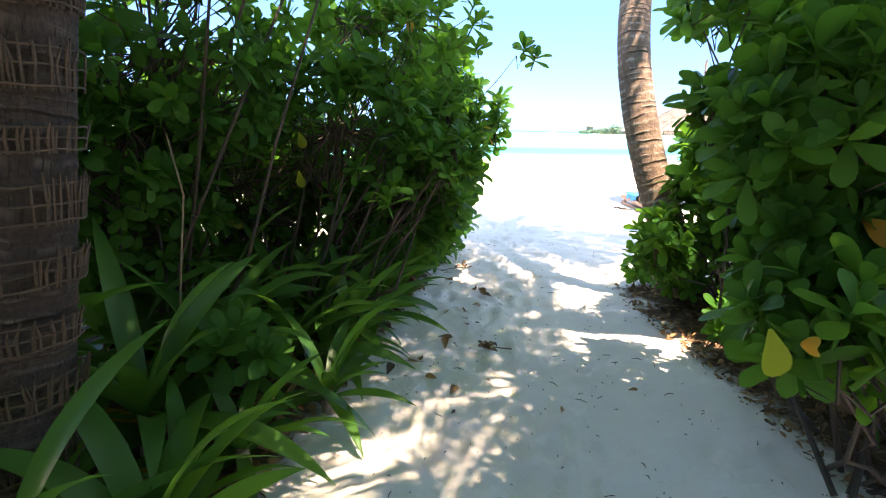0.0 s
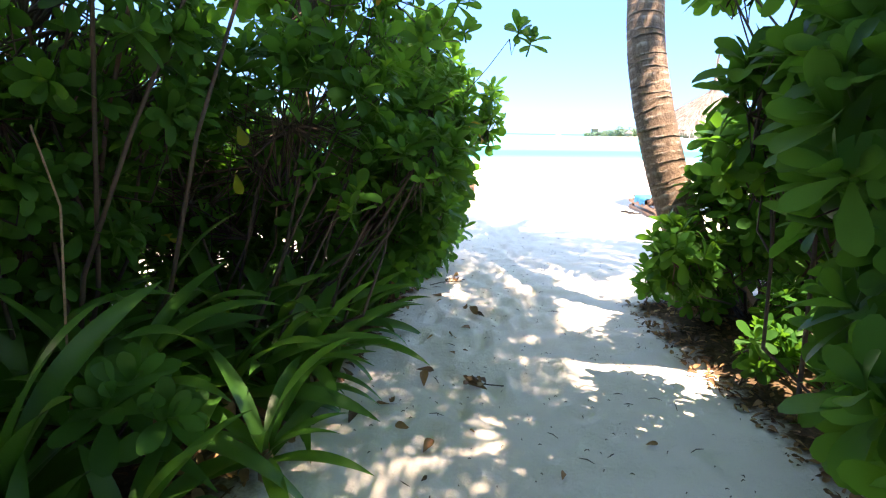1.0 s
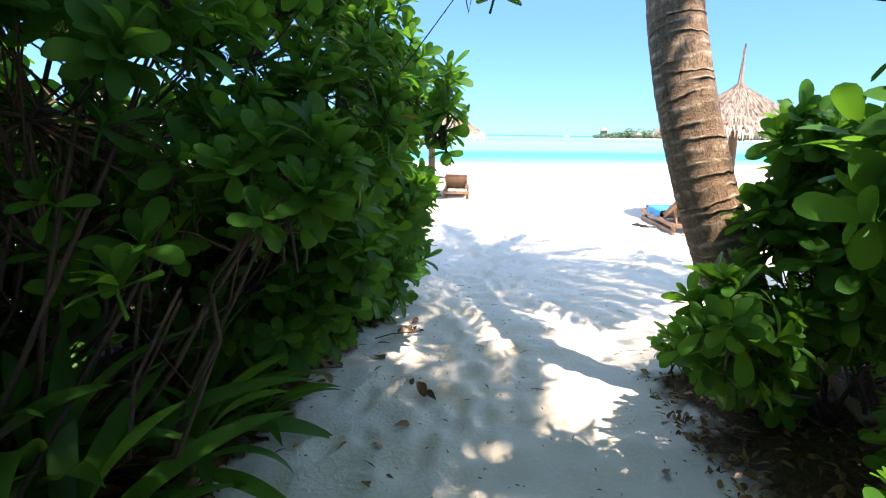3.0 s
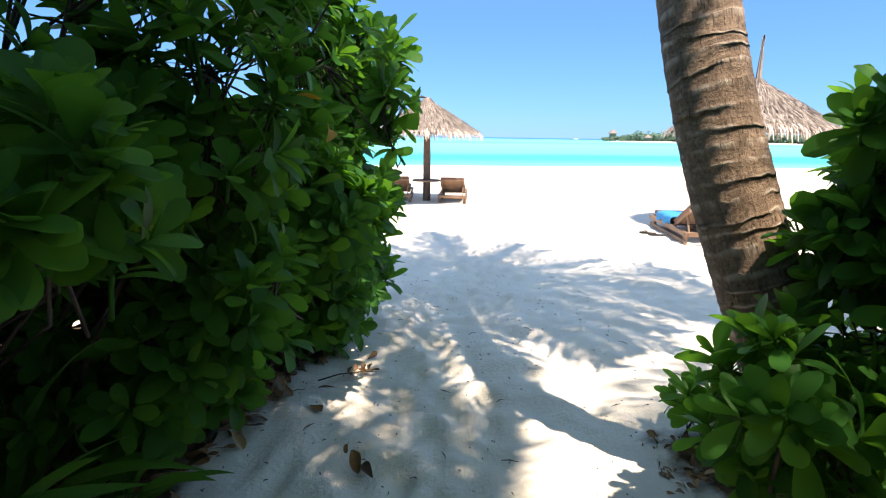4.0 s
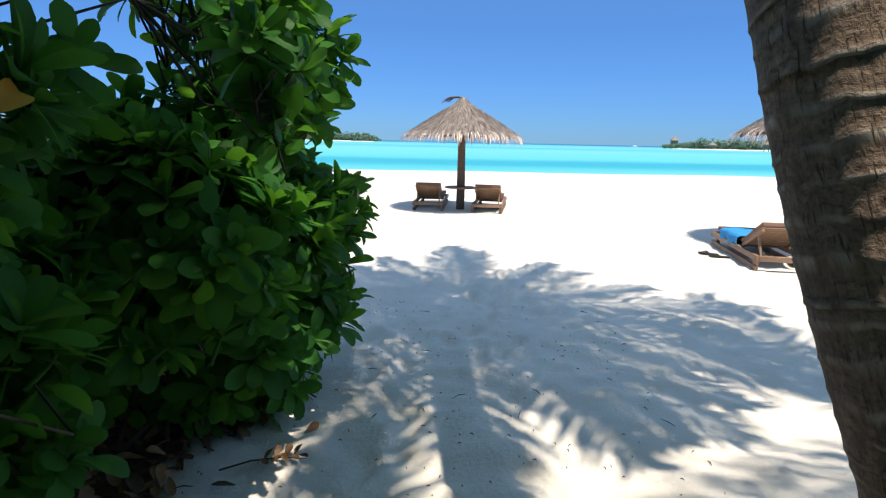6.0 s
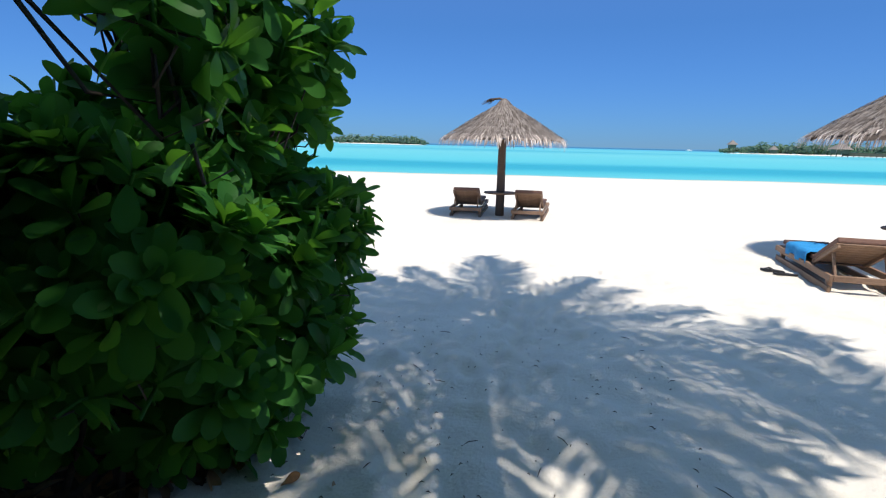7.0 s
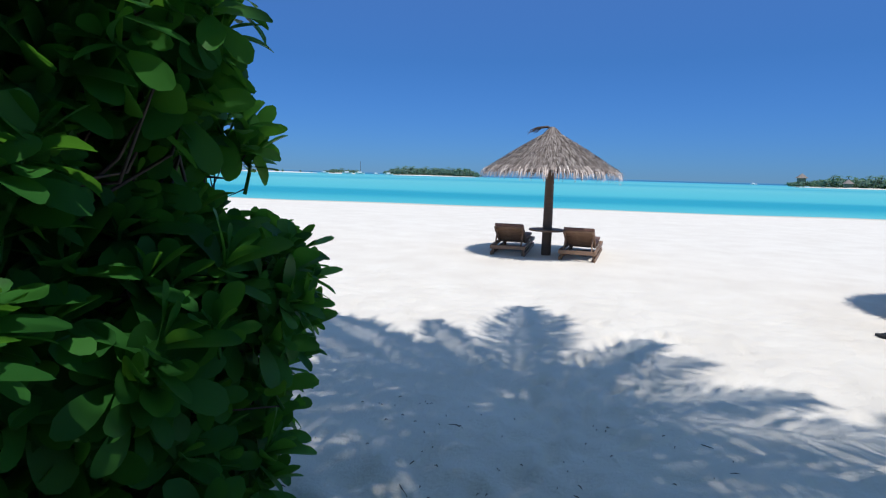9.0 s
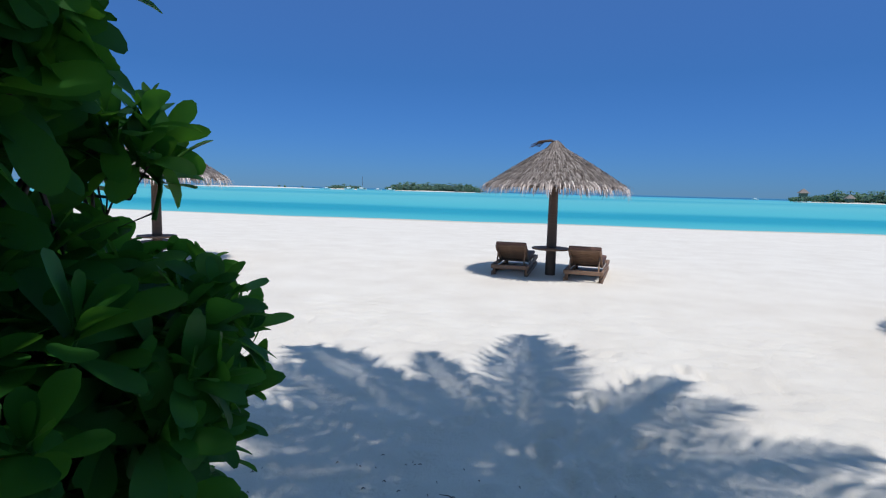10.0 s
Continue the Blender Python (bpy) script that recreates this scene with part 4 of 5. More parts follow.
# ---- thatched umbrellas ----
def umbrella(x, y, height, eave, radius, spike, seed, label):
    r = np.random.default_rng(seed)
    z0 = gz(x, y)
    root = empty("thatched_umbrella", (x, y, z0), 0)
    v, f = tube([(0, 0, -0.3), (0.004, 0, 0.6), (0, 0.004, 1.3), (0, 0, height - 0.1)], [0.098, 0.093, 0.086, 0.07], 12)
    mesh_object("pole", v, f, POLE, root, "dark round wooden pole")
    # cone of boards under the thatch
    def skin(t):
        rad = radius * t
        return rad, height - (height - eave) * (t ** 1.12)
    for k in range(8):
        a = k * math.pi / 4 + 0.2
        bm = bmesh.new()
        rad, z = skin(0.98)
        beam(bm, (0.05 * math.cos(a), 0.05 * math.sin(a), height - 0.10), (rad * math.cos(a), rad * math.sin(a), z - 0.06), 0.035, 0.05, 0.004)
        part("rib", bm, POLE, root)
    vs, fs = [], []
    n = 40
    for i in range(9):
        t = 0.02 + 0.96 * i / 8
        rad, z = skin(t)
        for k in range(n):
            a = 2 * math.pi * k / n
            vs.append((rad * math.cos(a), rad * math.sin(a), z - 0.035 + 0.012 * r.normal()))
    for i in range(8):
        for k in range(n):
            a, b = i * n + k, i * n + (k + 1) % n
            fs.append((a, a + n, b + n, b))
    mesh_object("thatch_mat", vs, fs, THATCH, root, "matted underside of the thatch")
    # layers of fine overlapping strands, each layer standing a little proud of the next
    h = Heap()
    for row, t0 in enumerate(np.linspace(0.03, 0.90, 11)):
        cnt = int(120 + 620 * t0)
        for k in range(cnt):
            a = 2 * math.pi * (k + r.uniform()) / cnt
            tb = min(t0 + r.uniform(0.10, 0.17), 1.02)
            ra, za = skin(t0)
            rb, zb = skin(tb)
            p = np.array([ra * math.cos(a), ra * math.sin(a), za + 0.004])
            b2 = a + r.normal(0, 0.045)
            q = np.array([rb * math.cos(b2), rb * math.sin(b2), zb + r.uniform(0.008, 0.026)])
            w = r.uniform(0.004, 0.011)
            t = np.array([-math.sin(a), math.cos(a), 0]) * w
            mid = (p + q) / 2 + np.array([0, 0, 0.012])
            h.add(np.array([p - t, p + t, mid - t, mid + t, q - t * 0.5, q + t * 0.5]), [(0, 2, 3, 1), (2, 4, 5, 3)])
    st = h.done("thatch", THATCH, root, "sun-bleached layered palm thatch")
    tagged(st, kind="stuff")
    h = Heap()
    for k in range(760):
        a = r.uniform(0, 6.2832)
        clump = noise.noise(Vector((math.cos(a) * 7, math.sin(a) * 7, seed)))
        ra, za = skin(r.uniform(0.90, 1.0))
        out, drop = r.uniform(0.07, 0.20), r.uniform(0.09, 0.24) + 0.09 * clump
        p = np.array([ra * math.cos(a), ra * math.sin(a), za + 0.015])
        b2 = a + r.normal(0, 0.10)
        m2 = p + np.array([math.cos(b2) * out * 0.7, math.sin(b2) * out * 0.7, -drop * 0.35])
        q = p + np.array([math.cos(b2) * out, math.sin(b2) * out, -drop])
        w = r.uniform(0.004, 0.010)
        t = np.array([-math.sin(a), math.cos(a), 0]) * w
        h.add(np.array([p - t, p + t, m2 - t, m2 + t, q - t * 0.3, q + t * 0.3]), [(0, 2, 3, 1), (2, 4, 5, 3)])
    fr = h.done("fringe", FRINGE, root, "pale ragged fringe round the eave")
    tagged(fr, kind="stuff")
    # tied cap: a tall twisted peak, or a blunt knot with a loose tuft hanging to one side
    h = Heap()
    for k in range(150):
        a = 2 * math.pi * k / 150 + r.normal(0, 0.03)
        u = np.array([math.cos(a), math.sin(a), 0])
        if spike > 0.3:
            top = np.array([r.normal(0, 0.012), r.normal(0, 0.012), height + spike * r.uniform(0.4, 1.0)])
            mid = u * 0.05 + np.array([0, 0, height + 0.05])
        else:
            top = u * 0.03 + np.array([0, 0, height + 0.05 + 0.03 * r.uniform()])
            mid = u * 0.10 + np.array([0, 0, height + 0.01 + 0.02 * r.uniform()])
        low = u * r.uniform(0.20, 0.28) + np.array([0, 0, height - 0.15])
        t = np.array([-math.sin(a), math.cos(a), 0]) * 0.008
        h.add(np.array([low - t * 1.4, low + t * 1.4, mid - t, mid + t, top - t * 0.6, top + t * 0.6]), [(0, 2, 3, 1), (2, 4, 5, 3)])
    h.done("cap", THATCH, root, "tied peak of dark thatch")
    if spike < 0.3:
        h = Heap()
        for k in range(26):
            ln = spike * r.uniform(0.9, 1.7)
            dy, dz = r.normal(0, 0.02), r.normal(0, 0.012)
            pts = [(0.06, dy, height + 0.03), (-0.06 - 0.1 * ln, dy, height + 0.075 + dz), (-0.06 - 0.6 * ln, dy * 1.3, height + 0.055 + dz), (-0.06 - ln, dy * 1.6, height - 0.03 + dz * 2)]
            h.add(*tube(pts, [0.008, 0.008, 0.006, 0.002], 4))
        h.done("tuft", POLE, root, "loose dark tuft hanging from the peak")
    # little round shelf on the pole
    bm = bmesh.new()
    bmesh.ops.create_cone(bm, cap_ends=True, segments=28, radius1=0.36, radius2=0.36, depth=0.03, matrix=Matrix.Translation((0, 0, 0.50)))
    bmesh.ops.bevel(bm, geom=[e for e in bm.edges if abs(e.verts[0].co.z - e.verts[1].co.z) < 1e-4], offset=0.008, segments=2, affect="EDGES")
    part("shelf", bm, TEAK, root, "round wooden shelf fixed to the pole")
    return tagged(root, label, "umbrella", "thatched umbrellas on the beach")


umbrella(0.30, 16.4, 2.42, 1.66, 1.28, 0.26, 1, "thatched beach umbrella on a dark pole with a round shelf")
umbrella(6.33, 13.1, 2.62, 1.75, 1.40, 0.78, 2, "thatched beach umbrella with a tall tied peak")
umbrella(-7.07, 14.5, 2.42, 1.66, 1.28, 0.15, 3, "thatched beach umbrella standing beyond the hedge")


# ---- sun loungers ----
def lounger(x, y, rz, back=28, towel=False, cushion=True, label="weathered teak sun lounger with raised slatted backrest"):
    """Length along +y, the foot end towards +y."""
    root = empty("sun_lounger", (x, y, gz(x, y)), rz)
    W, L, H = 0.68, 1.95, 0.20
    for s in (-1, 1):
        bm = bmesh.new()
        beam(bm, (s * (W / 2 - 0.02), -L / 2, H - 0.035), (s * (W / 2 - 0.02), L / 2, H - 0.035), 0.04, 0.075)
        part("side_rail", bm, TEAK, root)
        bm = bmesh.new()
        beam(bm, (s * (W / 2 - 0.02), -L / 2 + 0.02, 0.035), (s * (W / 2 - 0.02), L / 2 - 0.05, 0.035), 0.035, 0.075)
        part("lower_rail", bm, TEAK, root)
        for yy in (-L / 2 + 0.12, L / 2 - 0.2):
            bm = bmesh.new()
            beam(bm, (s * (W / 2 - 0.045), yy, -0.02), (s * (W / 2 - 0.045), yy, H - 0.07), 0.05, 0.07)
            part("leg", bm, TEAK, root)
    for yy in (-L / 2 + 0.02, L / 2 - 0.02):
        bm = bmesh.new()
        beam(bm, (-W / 2 + 0.04, yy, H - 0.035), (W / 2 - 0.04, yy, H - 0.035), 0.04, 0.07)
        part("end_rail", bm, TEAK, root)
    bm = bmesh.new()
    box(bm, (W - 0.1, 0.075, 0.018), Matrix.Identity(4), 0.004)
    slat = part("slat", bm, TEAK, root)
    n = 13
    hinge = -L / 2 + 0.72
    slat.matrix_basis = pose(0, hinge + 0.06, H - 0.005)
    for i in range(1, n):
        share("slat", slat.data, root, pose(0, hinge + 0.06 + i * (L / 2 - hinge - 0.1) / (n - 1), H - 0.005))
    # backrest, hinged at its lower edge and leaning back towards -y
    ca, sa = math.cos(radians(back)), math.sin(radians(back))

    def bk(u, off=0.0):
        return (hinge - u * ca + off * -sa * -1, H + u * sa + off * ca)
    blen = 0.70
    backrest = empty("backrest", (0, 0, 0))
    backrest.parent = root
    for s in (-1, 1):
        bm = bmesh.new()
        (y0, z0), (y1, z1) = bk(0.0), bk(blen)
        beam(bm, (s * (W / 2 - 0.075), y0, z0), (s * (W / 2 - 0.075), y1, z1), 0.035, 0.05)
        part("stile", bm, TEAK, backrest)
        bm = bmesh.new()
        y2, z2 = bk(0.52)
        beam(bm, (s * (W / 2 - 0.09), y2, z2 - 0.01), (s * (W / 2 - 0.09), y2 - 0.16, H - 0.05), 0.028, 0.035)
        part("strut", bm, TEAK, backrest)
    for i in range(8):
        u = 0.06 + i * (blen - 0.09) / 7
        yy, zz = bk(u)
        share("slat", slat.data, backrest, pose(0, yy, zz, -back, 0, 0) @ pose(0, 0, 0.022))
    # cushion folded along the hinge
    prof = [bk(blen + 0.02), bk(blen * 0.5), bk(0.02), (hinge + 0.5, H), (L / 2 - 0.08, H)]
    vs, fs = [], []
    for i, (yy, zz) in enumerate(prof):
        ny, nz = (sa, ca) if i < 2 else ((sa * 0.5, 0.9) if i == 2 else (0, 1))
        for o1 in (0.034, 0.100):
            for s in (-1, 1):
                vs.append((s * (W / 2 - 0.06), yy + ny * o1, zz + nz * o1))
    for i in range(len(prof) - 1):
        a = i * 4
        for p, q in ((0, 1), (1, 3), (3, 2), (2, 0)):
            fs.append((a + p, a + q, a + q + 4, a + p + 4))
    fs += [(0, 2, 3, 1), (16, 17, 19, 18)]
    if cushion:
        cush = mesh_object("cushion", vs, fs, CUSHION, root, "flat brown canvas cushion", False)
        mod = cush.modifiers.new("round", "BEVEL")
        mod.width, mod.segments = 0.018, 2
    tagged(root, label, "sun lounger", "sun loungers under the umbrellas")
    if towel:
        # towel laid across the seat and hanging over the side
        r = np.random.default_rng(4)
        base = root.matrix_basis
        ny, nx = 22, 26
        lay = 0.118 if cushion else 0.022
        vs, fs = [], []
        for i in range(ny):
            yy = -0.22 + 0.80 * i / (ny - 1)
            for j in range(nx):
                u = -0.45 + 0.76 * j / (nx - 1)
                edge = W / 2 - 0.04
                if u < -edge:
                    xx, zz = -edge - 0.030 - 0.015 * math.sin(yy * 17), H + lay - (-edge - u)
                else:
                    xx, zz = u, H + lay
                zz += 0.012 * noise.noise(Vector((xx * 6, yy * 6, 2)))
                vs.append(base @ Vector((xx, yy, zz)))
        for i in range(ny - 1):
            for j in range(nx - 1):
                a = i * nx + j
                fs.append((a, a + 1, a + 1 + nx, a + nx))
        tw = mesh_object("beach_towel", vs, fs, TOWEL)
        sol = tw.modifiers.new("thick", "SOLIDIFY")
        sol.thickness, sol.offset = 0.008, 1.0
        tagged(tw, "bright blue beach towel spread over a lounger", "towel")
    return root


lounger(-0.42, 16.85, 2)
lounger(0.98, 16.75, -3)
lounger(4.86, 12.02, -5, 27, True, True, "weathered teak sun lounger with a blue towel on it")
lounger(-7.9, 14.9, 3)


# ---- sandals in the shade of the lounger ----
def sandal(x, y, rz):
    root = empty("sandal", (x, y, gz(x, y) + 0.004), rz)
    bm = bmesh.new()
    ring = []
    for k in range(24):
        a = 2 * math.pi * k / 24
        yy = 0.135 * math.sin(a)
        xx = (0.042 + 0.010 * math.sin(a)) * math.cos(a)
        ring.append(bm.verts.new((xx, yy, 0)))
    face = bm.faces.new(ring)
    ext = bmesh.ops.extrude_face_region(bm, geom=[face])
    bmesh.ops.translate(bm, verts=[v for v in ext["geom"] if isinstance(v, bmesh.types.BMVert)], vec=(0, 0, 0.022))
    part("sole", bm, RUBBER, root)
    v, f = tube([(-0.045, -0.01, 0.012), (-0.02, 0.04, 0.045), (0, 0.085, 0.024), (0.02, 0.04, 0.045), (0.045, -0.01, 0.012)], [0.008] * 5, 6)
    mesh_object("strap", v, f, RUBBER, root)
    return tagged(root, "black rubber sandal lying on the sand", "sandal", "pair of sandals")


sandal(4.24, 12.07, 60)
sandal(4.32, 11.87, 75)


# ---- fallen leaves and litter ----
def dry_leaf(seed, ln):
    r = np.random.default_rng(seed)
    v, f = blade(ln, ln * r.uniform(0.35, 0.5), paddle, r.uniform(-0.8, 0.8), r.uniform(0.2, 0.8), r.normal(0, 0.8))
    v[:, 2] -= v[:, 2].min()
    return v, f


DRY_MESHES = []
for k in range(6):
    v, f = dry_leaf(200 + k, 0.13)
    me = bpy.data.meshes.new("fallen_leaf")
    me.from_pydata(v.tolist(), [], f.tolist())
    me.polygons.foreach_set("use_smooth", np.full(len(me.polygons), True))
    me.materials.append(DRY)
    DRY_MESHES.append(me)

spots = [(0.05, 3.94, 1.1), (0.44, 3.9, 1.3), (0.06, 3.23, 0.8), (-0.1, 3.7, 1.0), (0.44, 5.4, 1.2), (0.55, 5.25, 1.0), (0.38, 5.5, 0.9), (0.3, 4.7, 0.9), (0.33, 4.9, 0.8),
         (0.22, 4.45, 1.1), (0.0, 4.15, 0.9), (0.1, 5.9, 0.9), (0.2, 6.1, 0.8), (0.12, 6.35, 1.0), (0.33, 6.55, 0.7), (1.2, 3.3, 0.5), (0.7, 3.0, 0.5), (-0.35, 3.5, 0.9), (0.25, 6.9, 0.6), (1.65, 4.6, 0.7)]
for k in range(16):
    spots.append((rng.uniform(-0.5, 0.6), rng.uniform(2.6, 6.8), rng.uniform(0.3, 0.8)))
for x, y, s in spots:
    if x < 0.2 * y - 1.15 and x > 0:
        continue
    ob = new("fallen_leaf", DRY_MESHES[rng.integers(6)])
    ob.matrix_basis = pose(x, y, gz(x, y) + 0.008, rng.uniform(-14, 14), rng.uniform(-14, 14), rng.uniform(0, 360)) @ Matrix.Scale(s, 4)
    tagged(ob, "curled dry brown leaf lying on the sand", "fallen leaf", "fallen leaves on the path")


def litter(name, count, sampler, label, size=(0.05, 0.14)):
    h = Heap()
    r = np.random.default_rng(len(name) + count)
    pool = [dry_leaf(300 + k, 1.0) for k in range(8)]
    for _ in range(count):
        x, y = sampler(r)
        v, f = pool[r.integers(8)]
        s = r.uniform(*size)
        R = np.array((pose(0, 0, 0, r.normal(0, 22), r.normal(0, 22), r.uniform(0, 360))).to_3x3()) * s
        h.add(v @ R.T + np.array([x, y, gz(x, y) + r.uniform(0.0, 0.03)]), f)
    ob = h.done(name, DRY)
    return tagged(ob, label, "leaf litter", kind="stuff")


litter("leaf_litter", 3200, lambda r: (1.86 + 2.2 * r.uniform() ** 1.2, r.uniform(2.0, 5.6)), "brown and orange dry leaf litter under the shrubs", (0.02, 0.075))
litter("leaf_litter", 1600, lambda r: ((lambda y: (0.2 * y - 1.3 - r.exponential(0.7), y))(r.uniform(1.6, 6.8))), "dry brown leaf litter beneath the lilies and hedge")

h = Heap()
for k in range(620):
    x, y = rng.uniform(-0.4, 2.3), rng.uniform(1.8, 9.0)
    a, ln = rng.uniform(0, 6.28), rng.uniform(0.003, 0.012) if k % 9 else rng.uniform(0.015, 0.05)
    d = np.array([math.cos(a), math.sin(a), 0]) * ln
    side = np.array([-d[1], d[0], 0]) * rng.uniform(-0.22, 0.22)
    p = np.array([x, y, gz(x, y) + 0.014])
    h.add(*tube([p - d, p + side + np.array([0, 0, 0.006]), p + d], [0.0015, 0.003, 0.0015], 4))
tagged(h.done("twig_bits", TWIG), "small dark twigs scattered on the sand", "twigs", kind="stuff")


def leafy_twig(x, y, rz, ln):
    """A broken-off dry twig that still holds its shrivelled leaflets."""
    root = empty("fallen_twig", (x, y, gz(x, y) + 0.015), rz)
    v, f = tube([(-ln * 0.6, 0, 0.004), (-ln * 0.2, 0.02, 0.014), (ln * 0.2, 0.01, 0.012), (ln * 0.5, -0.02, 0.006)], [0.005, 0.0045, 0.004, 0.002], 5)
    mesh_object("stick", v, f, TWIG, root)
    for k in range(9):
        t = ln * (-0.1 + 0.065 * k)
        share("leaflet", DRY_MESHES[k % 6], root, pose(t, 0.01, 0.012, 15 * (k % 3 - 1), -12, 60 if k % 2 else -60) @ Matrix.Scale(0.55, 4))
    return tagged(root, "broken dry twig with curled tan leaflets lying on the sand", "twig", "fallen twigs on the path")


leafy_twig(0.26, 6.28, 25, 0.34)
leafy_twig(0.42, 3.95, 170, 0.22)


def sheath(x, y, rz, ln):
    """A fallen frond base: a curved woody sheet."""
    v, f = blade(ln, 0.17, lambda t: 1.0 - 0.75 * t, -0.5, 0.45, 0.2, 9)
    ob = mesh_object("palm_sheath", v, f, LITTER_HUSK)
    ob.matrix_basis = pose(x, y, gz(x, y) + 0.02, 12, -18, rz)
    sol = ob.modifiers.new("thick", "SOLIDIFY")
    sol.thickness = 0.012
    return tagged(ob, "dry tan palm frond base lying in the leaf litter", "palm sheath", "fallen frond bases")


sheath(2.75, 4.78, 100, 0.42)
sheath(2.95, 4.25, 200, 0.34)
sheath(2.45, 3.75, 30, 0.30)


# ---- far shores ----
def far_tree(h, r, x, y, z, height, palm_like):
    if palm_like:
        h.add(*tube([(x, y, z), (x + r.normal(0, 0.6), y, z + height * 0.6), (x + r.normal(0, 1), y, z + height * 0.9)], [0.25, 0.2, 0.15], 4))
        for k in range(14):
            a = k * 2.4
            v, f = blade(height * 0.32, height * 0.07, strap, r.uniform(0.8, 1.8), 0.3, 0, 5)
            m = np.array((Matrix.Rotation(a, 3, "Z") @ Matrix.Rotation(-r.uniform(0.0, 0.9), 3, "Y")))
            h.add(v @ m.T + np.array([x, y, z + height * 0.88]), f)
    else:
        for k in range(46):
            d = r.normal(size=3)
            d /= np.linalg.norm(d)
            c = np.array([x, y, z + height * 0.5]) + d * np.array([height * 0.55, height * 0.5, height * 0.48]) * r.uniform(0.5, 1.0)
            if c[2] < z:
                continue
            v, f = blade(height * 0.30, height * 0.22, paddle, 0.6, 0.3, 0, 4)
            h.add(v @ turn_matrix(d + r.normal(0, 0.4, 3), r.uniform(0, 6)).T + c, f)


def island(label, a0, a1, dist, tree_h, count, seed, taper=0.15):
    r = np.random.default_rng(seed)
    root = empty("island", (dist * math.sin(radians((a0 + a1) / 2)), dist * math.cos(radians((a0 + a1) / 2)), SEA))
    o = np.array(root.matrix_basis.translation)
    # low sandbank
    n, m = 40, 7
    vs, fs = [], []
    for i in range(n):
        a = radians(a0 + (a1 - a0) * i / (n - 1))
        edge = math.sin(math.pi * i / (n - 1)) ** 0.4
        for j in range(m):
            d = dist + (j / (m - 1) - 0.25) * 70 * max(edge, 0.05) + 3 * math.sin(i * 0.7)
            z = SEA - 0.4 + (1.7 * math.sin(math.pi * j / (m - 1)) ** 0.6) * edge
            vs.append(np.array([d * math.sin(a), d * math.cos(a), z]) - o)
    for i in range(n - 1):
        for j in range(m - 1):
            q = i * m + j
            fs.append((q, q + 1, q + 1 + m, q + m))
    mesh_object("sandbank", vs, fs, SAND, root, "white sandbank")
    h = Heap()
    for k in range(count):
        t = r.uniform(0.01, 0.99)
        a = radians(a0 + (a1 - a0) * t)
        d = dist + r.uniform(-2, 30)
        e = min(1.0, min(t, 1 - t) / taper) * 0.6 + 0.4
        pl = r.uniform() < 0.10
        far_tree(h, r, d * math.sin(a) - o[0], d * math.cos(a) - o[1], 0.4, tree_h * e * (r.uniform(0.8, 1.0) if pl else r.uniform(0.5, 0.78)), pl)
    tr = h.done("trees", HAZED_FAR_LEAF, root, "dense low green trees and palms")
    tagged(tr, kind="stuff")
    return tagged(root, label, "island", kind="structure")


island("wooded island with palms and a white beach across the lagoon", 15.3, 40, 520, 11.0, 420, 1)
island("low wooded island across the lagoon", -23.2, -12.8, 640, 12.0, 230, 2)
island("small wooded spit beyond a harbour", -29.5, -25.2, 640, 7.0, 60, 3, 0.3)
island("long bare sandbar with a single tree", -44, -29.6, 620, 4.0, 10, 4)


def hut(x, y, w, h_roof, label, stilts=True, base=2.2):
    root = empty("overwater_hut", (x, y, SEA))
    bm = bmesh.new()
    box(bm, (w * 0.8, w * 0.8, 2.6), Matrix.Translation((0, 0, base + 1.3)), 0.05)
    part("wall", bm, TEAK, root)
    bm = bmesh.new()
    bmesh.ops.create_cone(bm, cap_ends=True, segments=4, radius1=w * 0.85, radius2=0.3, depth=h_roof, matrix=Matrix.Translation((0, 0, base + 2.5 + h_roof / 2)) @ Matrix.Rotation(radians(45), 4, "Z"))
    part("roof", bm, THATCH, root, "steep thatched roof")
    if stilts or base > 3:
        for sx_ in (-1, 1):
            for sy_ in (-1, 1):
                bm = bmesh.new()
                beam(bm, (sx_ * w * 0.36, sy_ * w * 0.36, -2), (sx_ * w * 0.36, sy_ * w * 0.36, base + 0.1), 0.3, 0.3, 0)
                part("stilt", bm, POLE, root)
    return tagged(root, label, "hut", "huts by the far island")


def polar(a, d):
    return d * math.sin(radians(a)), d * math.cos(radians(a))


hut(*polar(16.5, 505), 6, 3.6, "thatched hut on the wooded island", False, 4.6)

hut(*polar(24.6, 430), 9, 4.0, "thatched hut on stilts over the water")
hut(*polar(29.0, 425), 8, 3.6, "thatched hut on stilts over the water")
hut(*polar(19.8, 495), 5, 3.0, "small thatched hut on the island beach", False, 1.2)

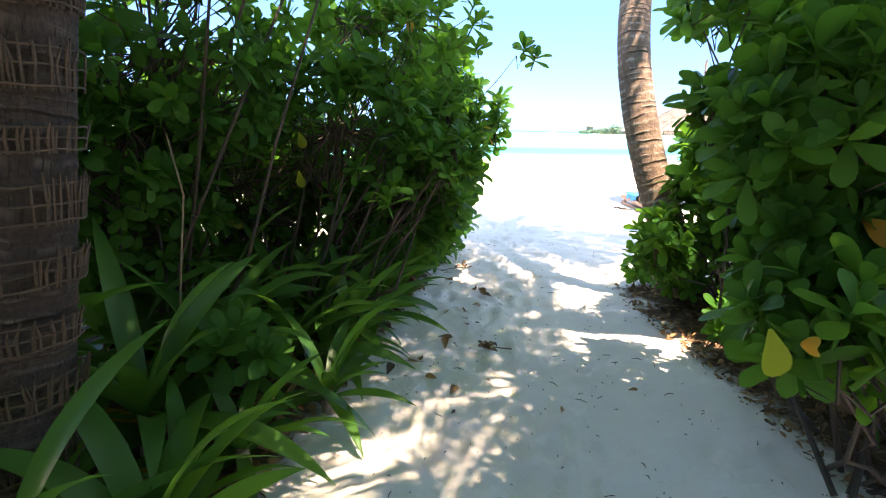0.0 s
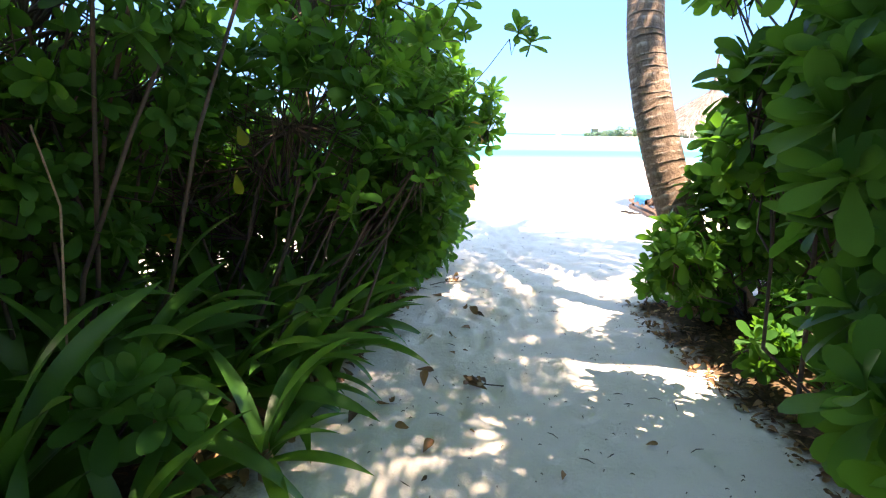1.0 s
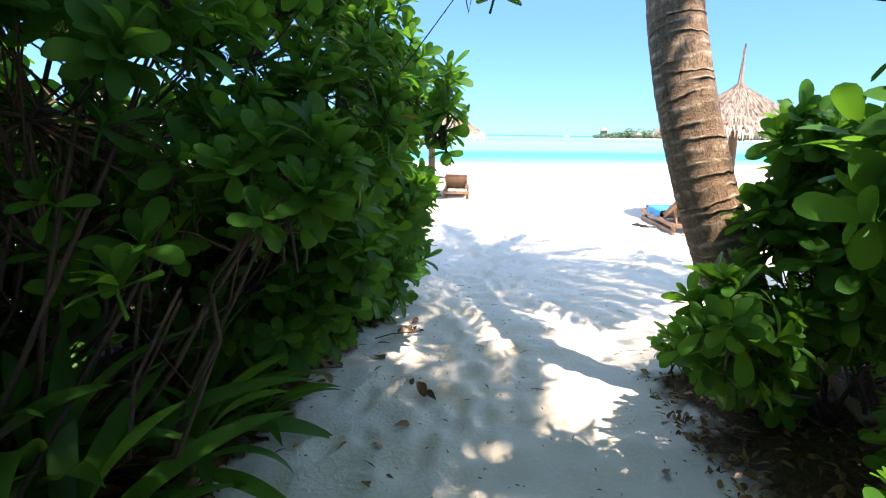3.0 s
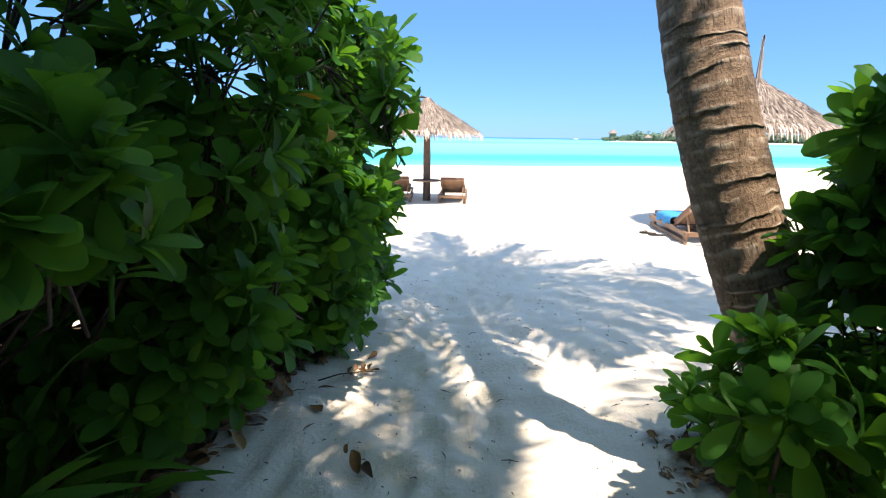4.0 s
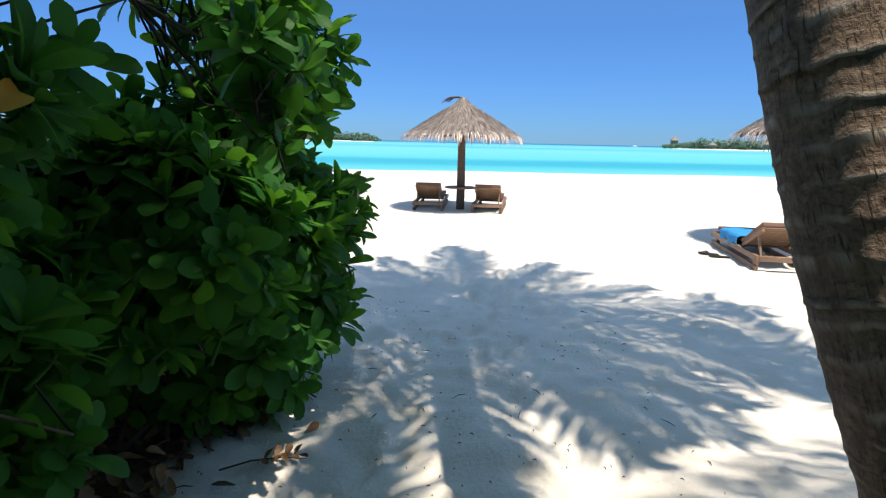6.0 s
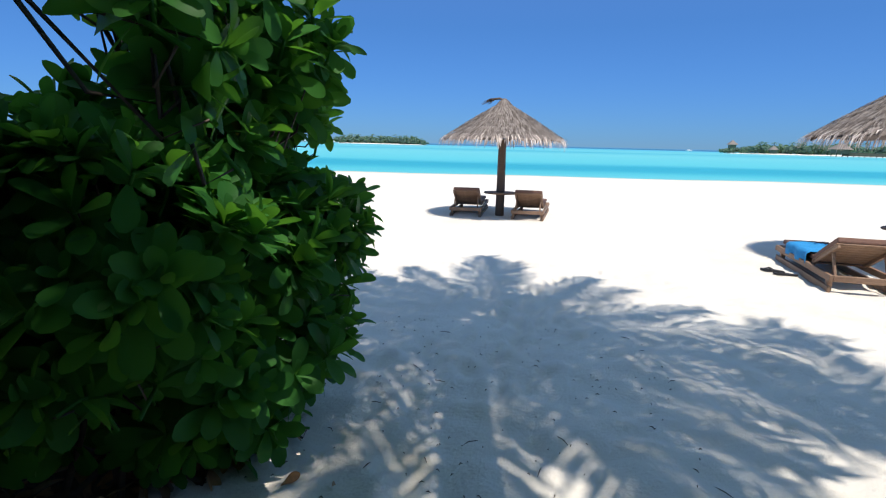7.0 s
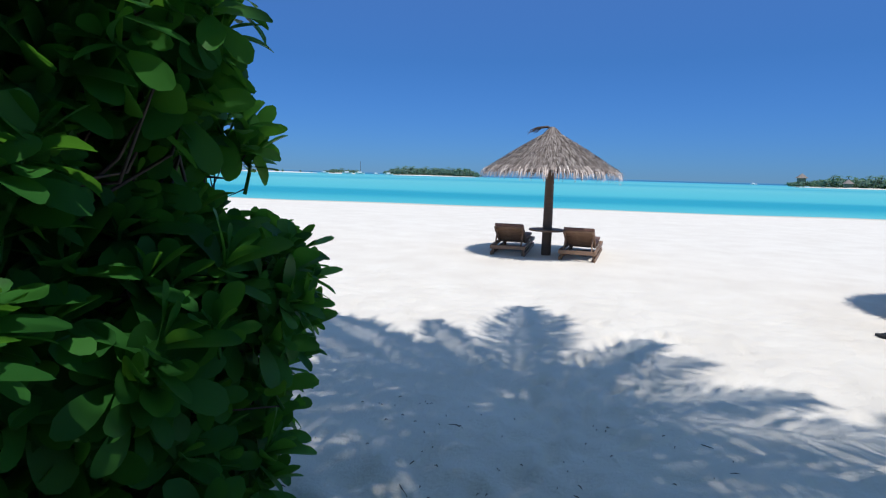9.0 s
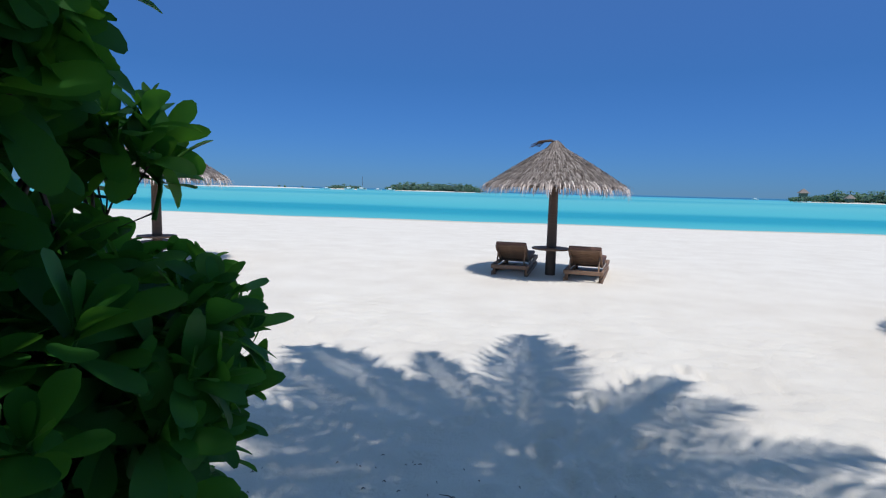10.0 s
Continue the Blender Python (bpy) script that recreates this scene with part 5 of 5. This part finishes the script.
jet = empty("jetty", (*polar(26.8, 428), SEA))
p0, p1 = Vector((*polar(24.8, 430), 0)), Vector((*polar(29.0, 426), 0))
off = Vector((jet.matrix_basis.translation.x, jet.matrix_basis.translation.y, 0))
bm = bmesh.new()
beam(bm, p0 - off + Vector((0, 0, 1.7)), p1 - off + Vector((0, 0, 1.7)), 0.35, 2.0, 0)
part("deck", bm, TEAK, jet)
for k in range(12):
    q = p0.lerp(p1, k / 11) - off
    bm = bmesh.new()
    beam(bm, q + Vector((0, 0, -2)), q + Vector((0, 0, 1.6)), 0.35, 0.35, 0)
    part("post", bm, POLE, jet)
tagged(jet, "long wooden jetty on posts over the water", "jetty")


def boat(a, d, ln, mast, label):
    x, y = polar(a, d)
    root = empty("boat", (x, y, SEA), 20)
    bm = bmesh.new()
    rows = []
    for i in range(9):
        t = i / 8
        w = ln * 0.14 * (math.sin(math.pi * (0.15 + 0.8 * t)) ** 0.6)
        z = 0.16 * ln * (0.6 + 0.5 * (2 * t - 1) ** 2)
        xx = (t - 0.5) * ln
        rows.append([bm.verts.new(c) for c in ((xx, -w, z), (xx * 0.92, -w * 0.6, -0.3), (xx * 0.92, w * 0.6, -0.3), (xx, w, z))])
    for a_, b_ in zip(rows, rows[1:]):
        for k in range(3):
            bm.faces.new((a_[k], b_[k], b_[k + 1], a_[k + 1]))
        bm.faces.new((a_[3], b_[3], b_[0], a_[0]))
    bm.faces.new(rows[0])
    bm.faces.new(rows[-1][::-1])
    part("hull", bm, WHITE, root)
    bm = bmesh.new()
    box(bm, (ln * 0.4, ln * 0.18, ln * 0.14), Matrix.Translation((-ln * 0.05, 0, ln * 0.2)), 0.1)
    part("cabin", bm, WHITE, root)
    if mast:
        bm = bmesh.new()
        beam(bm, (0.5, 0, 0.5), (0.5, 0, mast), 0.35, 0.35, 0)
        part("mast", bm, POLE, root)
    return tagged(root, label, "boat", "boats in the far harbour")


boat(-29.2, 600, 9, 0, "white motor boat moored far off")
boat(-26.9, 590, 11, 0, "white motor boat moored far off")
boat(-25.6, 600, 11, 14, "moored boat with a bare mast")
boat(-23.9, 590, 8, 0, "white motor boat moored far off")
boat(-22.6, 585, 10, 0, "white motor boat moored far off")
boat(12.9, 800, 9, 0, "small white boat near the horizon")
